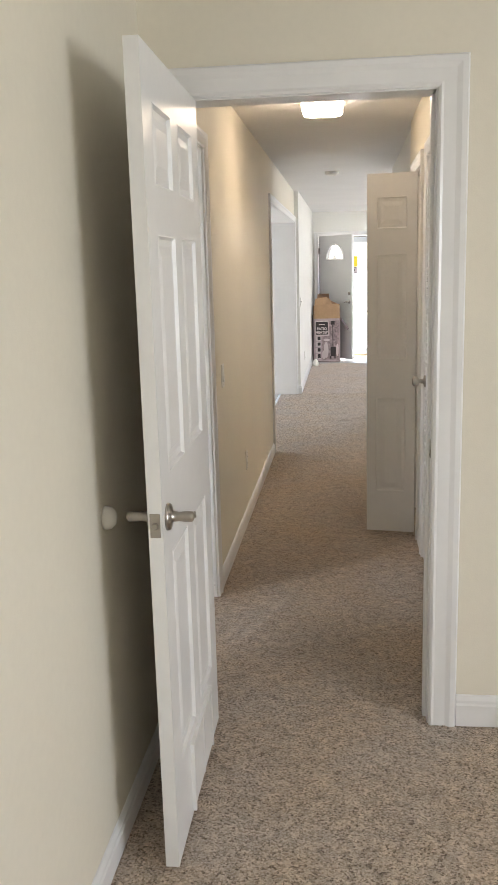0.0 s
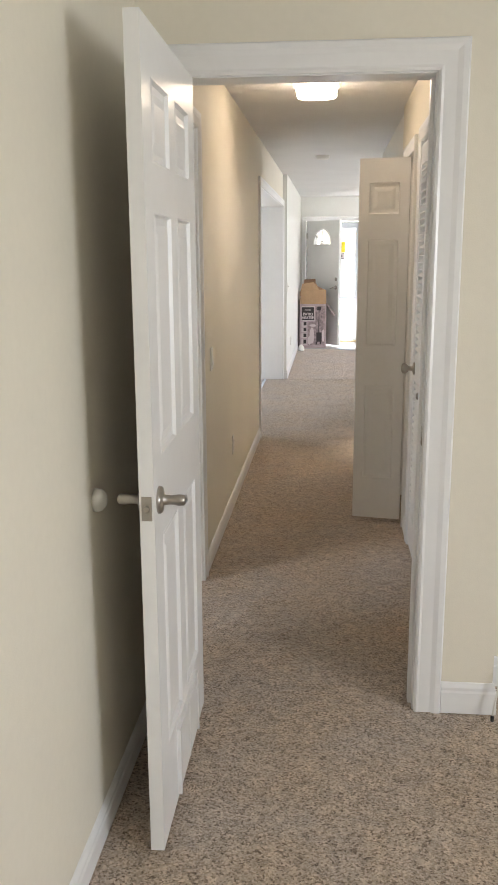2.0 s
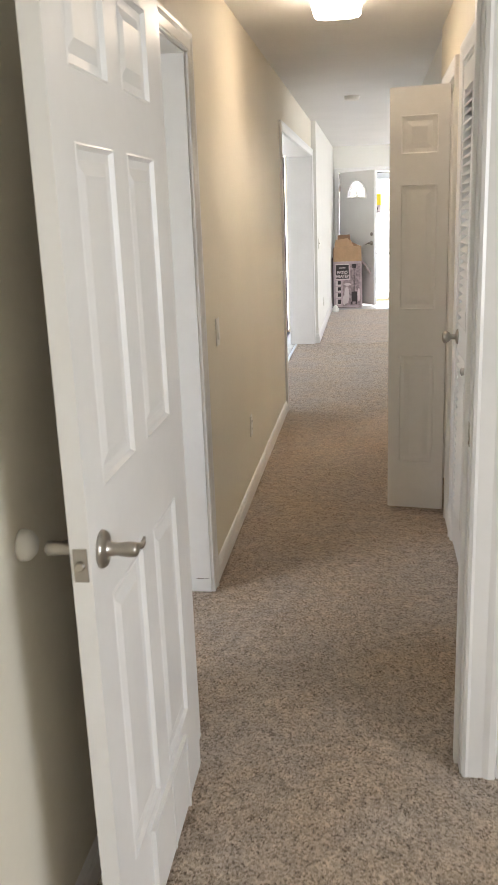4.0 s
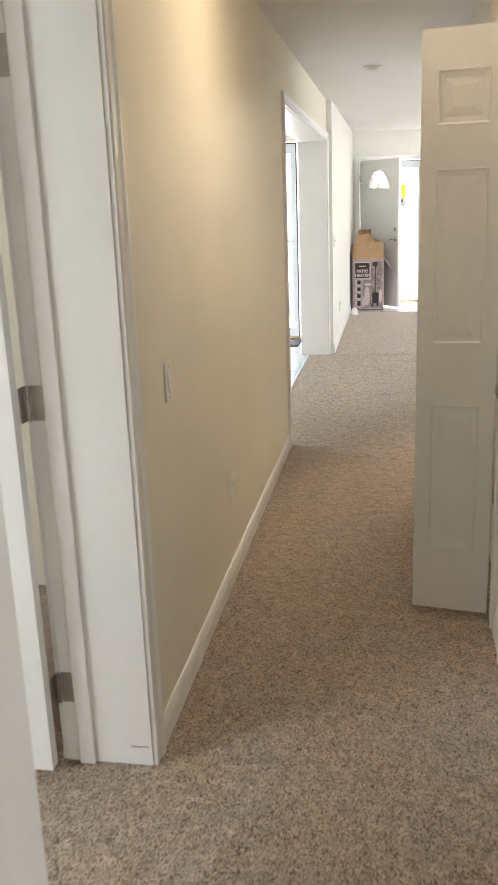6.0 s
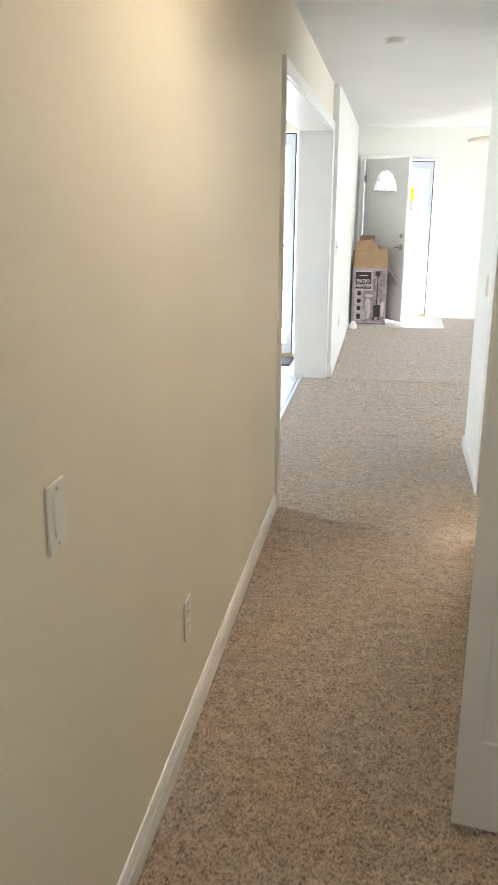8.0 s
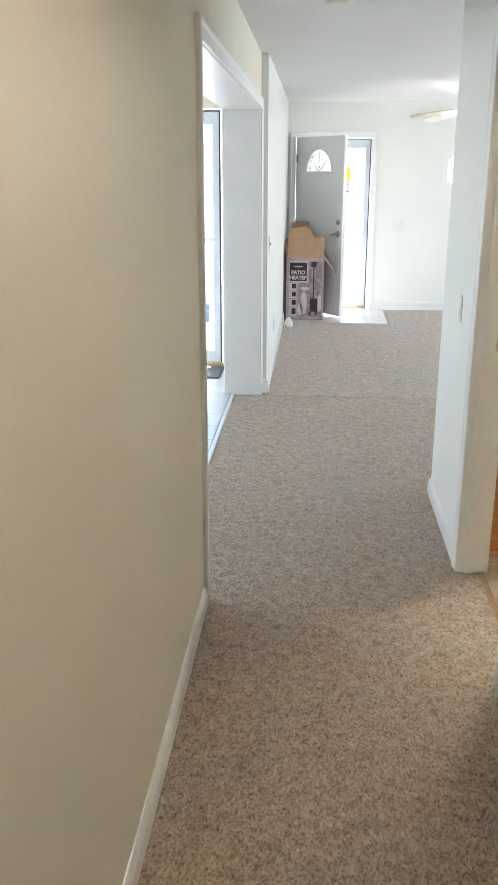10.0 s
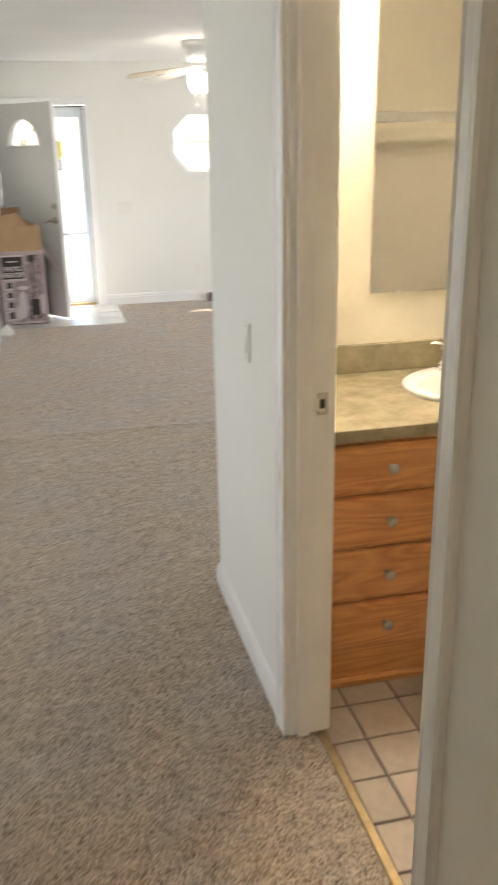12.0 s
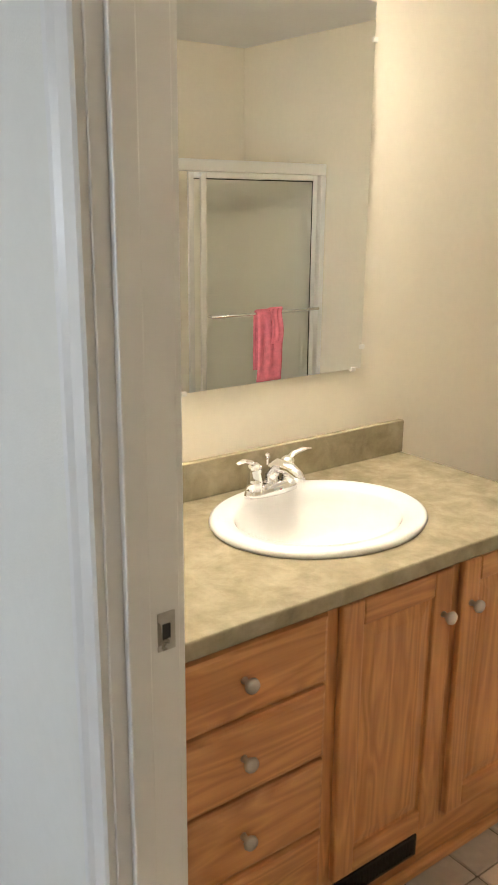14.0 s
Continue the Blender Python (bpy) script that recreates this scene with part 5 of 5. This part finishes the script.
for lx in (1.56, 1.735, 1.91):
    bm = bmesh.new()
    lathe(bm, [(0.026, 2.178), (0.036, 2.158), (0.045, 2.128), (0.052, 2.093), (0.05, 2.079), (0.04, 2.073), (0.01, 2.071)], Matrix.Translation((lx, 5.31, 0)), 22)
    part("shade", bm, BULB, bar, "lit frosted glass shade", smooth=True)

# tub with sliding shower doors
TX0, TX1, TY = 2.12, 3.718, 3.63
tub = thing("bathtub", Matrix(), "white bathtub under the shower doors", "bathtub")
part("apron", soft_box(TX0, TX1, TY - 0.06, TY, 0, 0.42, 0.012), PORCELAIN, tub)
part("rim", boxes((TX0, TX1, 2.905, 2.98, 0.36, 0.419), (TX0, TX0 + 0.09, 2.98, TY - 0.06, 0.36, 0.419), (TX1 - 0.09, TX1, 2.98, TY - 0.06, 0.36, 0.419)), PORCELAIN, tub)
part("basin", boxes((TX0 + 0.09, TX1 - 0.09, 2.98, TY - 0.06, 0.05, 0.08)), PORCELAIN, tub)
solid("shower_end_wall", boxes((2.02, 2.118, 2.9, TY + 0.01, 0, H - 0.002)), CREAM, "cream wall at the end of the tub", "wall", kind="structure")
solid("shower_surround", boxes((2.125, 3.715, 2.901, 2.912, 0.42, 1.68), (2.119, 2.125, 2.912, TY - 0.06, 0.42, 1.68)), SURROUND, "cream moulded shower surround panel", "shower wall", kind="structure")
shd = thing("shower_doors", Matrix(), "sliding pebbled-glass shower doors in a satin aluminium frame, both slid open", "shower door")
part("header", soft_box(TX0 + 0.002, TX1 - 0.002, TY - 0.05, TY + 0.005, 1.70, 1.755, 0.006), SATIN, shd)
part("bottom_track", soft_box(TX0 + 0.002, TX1 - 0.002, TY - 0.05, TY + 0.003, 0.42, 0.445, 0.004), SATIN, shd)
part("side_channel", soft_box(TX1 - 0.035, TX1 - 0.003, TY - 0.05, TY + 0.004, 0.445, 1.70, 0.004), SATIN, shd)
part("side_channel", soft_box(TX0 + 0.003, TX0 + 0.035, TY - 0.05, TY + 0.004, 0.445, 1.70, 0.004), SATIN, shd)
for x0_, x1_, yy in ((2.875, 3.615, TY - 0.035), (2.93, 3.66, TY - 0.012)):
    pn = part("pane", boxes((x0_ + 0.028, x1_ - 0.028, yy - 0.003, yy + 0.003, 0.475, 1.67)), FROST, shd, "pebbled glass panel")
    pn.visible_shadow = False
    for a, b, c, d in ((x0_, x0_ + 0.028, 0.447, 1.698), (x1_ - 0.028, x1_, 0.447, 1.698)):
        part("stile", soft_box(a, b, yy - 0.009, yy + 0.009, c, d, 0.003), SATIN, pn)
    part("rail", soft_box(x0_ + 0.028, x1_ - 0.028, yy - 0.009, yy + 0.009, 1.67, 1.698, 0.003), SATIN, pn)
    part("rail", soft_box(x0_ + 0.028, x1_ - 0.028, yy - 0.009, yy + 0.009, 0.447, 0.475, 0.003), SATIN, pn)
    part("gasket", boxes((x1_ - 0.034, x1_ - 0.029, yy + 0.004, yy + 0.006, 0.475, 1.67), (x0_ + 0.03, x1_ - 0.03, yy + 0.004, yy + 0.006, 1.664, 1.669)), GASKET, pn)
bm = bmesh.new()
tube(bm, [(2.955, TY + 0.045, 1.015), (3.65, TY + 0.045, 1.015)], 0.008, 12)
for x in (2.97, 3.64):
    tube(bm, [(x, TY - 0.004, 1.015), (x, TY + 0.05, 1.015)], 0.007, 10)
part("towel_bar", bm, CHROME, shd, "chrome towel bar", smooth=True)


def towel(x0, x1, y, z_top, drop_f, drop_b, name, label):
    bm = bmesh.new()
    cols, rows = 14, 26
    grid = []
    for r in range(rows + 1):
        u = r / rows * (drop_f + drop_b + 0.05)
        row = []
        for c in range(cols + 1):
            x = x0 + (x1 - x0) * c / cols
            wob = 0.006 * math.sin(c * 1.1 + 0.5) * min(1, u / 0.1)
            if u < drop_f:
                p = (x + 0.008 * math.sin(r * 0.25), y + 0.016 + wob, z_top - drop_f + u)
            elif u < drop_f + 0.05:
                a = math.pi * (u - drop_f) / 0.05
                p = (x, y + 0.016 * math.cos(a), z_top + 0.016 * math.sin(a))
            else:
                p = (x, y - 0.016 - wob, z_top - (u - drop_f - 0.05))
            row.append(bm.verts.new(p))
        grid.append(row)
    for a, b in zip(grid, grid[1:]):
        for i in range(cols):
            bm.faces.new((a[i], a[i + 1], b[i + 1], b[i]))
    ob = solid(name, bm, PINK, label, "towel", smooth=True)
    md = ob.modifiers.new("thickness", "SOLIDIFY")
    md.thickness = 0.006
    return ob


towel(3.225, 3.385, TY + 0.045, 1.022, 0.36, 0.30, "towel", "pink terry towel hanging over the shower door bar")
towel(3.30, 3.375, TY + 0.066, 1.03, 0.17, 0.02, "washcloth", "small pink washcloth over the towel")

wc = thing("toilet", pose(3.13, 5.44, 0), "white toilet beside the vanity", "toilet")
part("tank", soft_box(-0.23, 0.23, -0.2, -0.01, 0.38, 0.734, 0.025, 3), PORCELAIN, wc)
part("tank_lid", soft_box(-0.245, 0.245, -0.215, -0.005, 0.735, 0.772, 0.012, 3), PORCELAIN, wc)
bm = bmesh.new()
lathe(bm, [(0.55, 0.0), (0.6, 0.04), (0.55, 0.16), (0.75, 0.3), (1.0, 0.38), (1.0, 0.4), (0.8, 0.4), (0.6, 0.3), (0.2, 0.22)], Matrix.Translation((0, -0.45, 0)), 32, 0.19, 0.25)
part("bowl", bm, PORCELAIN, wc, smooth=True)
bm = bmesh.new()
lathe(bm, [(1.0, 0.402), (1.02, 0.41), (1.0, 0.425), (0.5, 0.43)], Matrix.Translation((0, -0.45, 0)), 32, 0.19, 0.25)
part("seat_lid", bm, PORCELAIN, wc, smooth=True)

# ---- outdoors ----
solid("ground", boxes((-300, 300, -300, 300, -0.62, -0.55)), GRASS, "mown lawn reaching to the horizon", "grass", kind="structure")
# Concrete spread far past any drive, standing in for the outdoor glare.
solid("pavement", boxes((-60, 60, 12.16, 290, -0.549, -0.50), (-30, -0.26, 8.81, 12.1, -0.549, -0.5)), CONCRETE, "pale concrete drive, spread wide to whiten the outdoors", "pavement", kind="structure")
deck = thing("porch_deck", Matrix(), "pale painted porch deck with low white edging outside the kitchen", "porch")
for i in range(20):
    part("board", soft_box(-3.4, -0.27, 8.82 + i * 0.12, 8.935 + i * 0.12, -0.12, -0.08, 0.004, 1), PALE, deck)
part("top_rail", soft_box(-3.4, -0.3, 11.12, 11.18, 0.17, 0.2, 0.008), TRIM, deck)
part("bottom_rail", soft_box(-3.4, -0.3, 11.125, 11.175, -0.08, -0.045, 0.006), TRIM, deck)
for i in range(12):
    part("baluster", boxes((-3.36 + i * 0.256, -3.33 + i * 0.256, 11.135, 11.165, -0.045, 0.17)), TRIM, deck)
for x in (-3.4, -0.35):
    part("post", soft_box(x, x + 0.09, 11.105, 11.195, -0.08, 0.23, 0.006), TRIM, deck)
    part("joist", boxes((x, x + 0.08, 8.85, 11.2, -0.5, -0.12)), PALE, deck)
bin_ = thing("recycling_bin", pose(-0.95, 11.62, -0.5), "pale blue plastic recycling bin beyond the porch railing", "bin")
bm = bmesh.new()
lathe(bm, [(0.085, 0.0), (0.088, 0.01), (0.11, 0.55), (0.12, 0.555), (0.12, 0.575), (0.10, 0.575)], Matrix(), 20, 1.0, 1.15)
part("body", bm, BLUE, bin_, smooth=True)
bm = bmesh.new()
lathe(bm, [(0.125, 0.577), (0.128, 0.6), (0.11, 0.63), (0.05, 0.645), (0.02, 0.65)], Matrix(), 20, 1.0, 1.15)
part("lid", bm, BLUE, bin_, smooth=True)


def shrub(name, x, y, h, seed, label):
    r = random.Random(seed)
    root = thing(name, pose(x, y, -0.55), label, "shrub", "shrubs across the drive")
    bm = bmesh.new()
    for k in range(9):
        a, L = r.uniform(0, 6.28), h * r.uniform(0.5, 0.85)
        tube(bm, [(0, 0, 0), (L * 0.3 * math.cos(a), L * 0.3 * math.sin(a), L * 0.5), (L * 0.6 * math.cos(a), L * 0.6 * math.sin(a), L)], [0.05, 0.03, 0.01], 6)
    part("stems", bm, BARK, root)
    bm = bmesh.new()
    cl = [(r.uniform(-1, 1) * h * 0.85, r.uniform(-1, 1) * h * 0.4, h * r.uniform(0.2, 0.9), h * r.uniform(0.15, 0.3)) for _ in range(20)]
    for i in range(2400):
        cx, cy, cz, cr = cl[i % 20]
        d = Vector((r.gauss(0, 1), r.gauss(0, 1), r.gauss(0, 0.8)))
        p = Vector((cx, cy, max(0.06, cz))) + d.normalized() * cr * r.uniform(0.4, 1.1)
        s = r.uniform(0.04, 0.09)
        e1 = Vector((r.gauss(0, 1), r.gauss(0, 1), r.gauss(0, 1))).normalized() * s
        e2 = e1.cross(Vector((r.gauss(0, 1), r.gauss(0, 1), r.gauss(0, 1)))).normalized() * s * 0.6
        bm.faces.new([bm.verts.new(q) for q in (p - e1, p + e2, p + e1, p - e2)])
    part("crown", bm, LEAF, root)


for i, (x, y, h) in enumerate(((-3.72, 26, 0.5), (-5.6, 26.5, 0.42))):
    shrub("shrub", x, y, h, 11 + i, "leafy green shrub across the sunlit drive")


# ---- floor tiles, laid last ----
def tile_mesh(name, sx, sy, material, bev=0.0025):
    bm = soft_box(0, sx, 0, sy, -0.008, 0.0, bev, 1)
    bmesh.ops.recalc_face_normals(bm, faces=bm.faces[:])
    me = bpy.data.meshes.new(name)
    bm.to_mesh(me)
    bm.free()
    me.materials.append(material)
    return me


def lay(floor, x0, x1, y0, y1, px, py, gap, material, near, top=0.0):
    """Square tiles on a grid; those in the near stretch are single pieces, the rest one joined mesh."""
    whole = tile_mesh("tile", px - gap, py - gap, material)
    rest = bmesh.new()
    r = random.Random(3)
    i = 0
    x = x0
    while x < x1 - 0.02:
        y = y0
        while y < y1 - 0.02:
            w_, d_ = min(px, x1 - x) - gap, min(py, y1 - y) - gap
            inside = near[0] <= x <= near[1] and near[2] <= y <= near[3]
            if inside and w_ > 0.02 and d_ > 0.02:
                data = whole if (w_ > px - gap - 1e-6 and d_ > py - gap - 1e-6) else tile_mesh("tile", w_, d_, material)
                t = new("tile", data)
                t.parent = floor
                t.location = (x, y, top + r.uniform(-0.0008, 0.0008))
                t.rotation_euler = (r.uniform(-0.002, 0.002), r.uniform(-0.002, 0.002), 0)
            elif w_ > 0.02 and d_ > 0.02:
                box(rest, x, x + w_, y, y + d_, -0.008, top)
            y += py
        x += px
    if len(rest.verts):
        ob = part("tiles_beyond", rest, material, floor)
        ob["kind"] = "stuff"
    else:
        rest.free()


def vary(material, amount):
    """Each tile a little lighter or darker than the next."""
    n, l = material.node_tree.nodes, material.node_tree.links
    b = n["Principled BSDF"]
    src = b.inputs["Base Color"].links[0].from_socket
    info = n.new("ShaderNodeObjectInfo")
    mr = n.new("ShaderNodeMapRange")
    mr.inputs["To Min"].default_value, mr.inputs["To Max"].default_value = 1 - amount, 1 + amount
    l.new(info.outputs["Random"], mr.inputs[0])
    mx = n.new("ShaderNodeMix")
    mx.data_type, mx.blend_type = "RGBA", "MULTIPLY"
    mx.inputs["Factor"].default_value = 1
    l.new(src, mx.inputs["A"])
    l.new(mr.outputs[0], mx.inputs["B"])
    l.new(mx.outputs["Result"], b.inputs["Base Color"])


vary(TILE_B, 0.08)
vary(TILE_K, 0.04)
lay(kitchen_floor, -3.861, -0.216, 2.48, 8.62, 0.3077, 0.3077, 0.006, TILE_K, (-1.5, 0, 4.3, 8.7))
lay(bath_floor, 1.254, 3.71, 3.688, 4.885, 0.159, 0.156, 0.006, TILE_B, (1.1, 2.6, 3.6, 5.0))
lay(bath_floor, 1.149, 1.254, 3.688, 4.885, 0.159, 0.156, 0.006, TILE_B, (1.1, 2.6, 3.6, 5.0))
lay(entry_floor, 0.08, 1.24, 10.955, 12.0, 0.3105, 0.3105, 0.006, TILE_K, (0, 2, 10, 12.1))
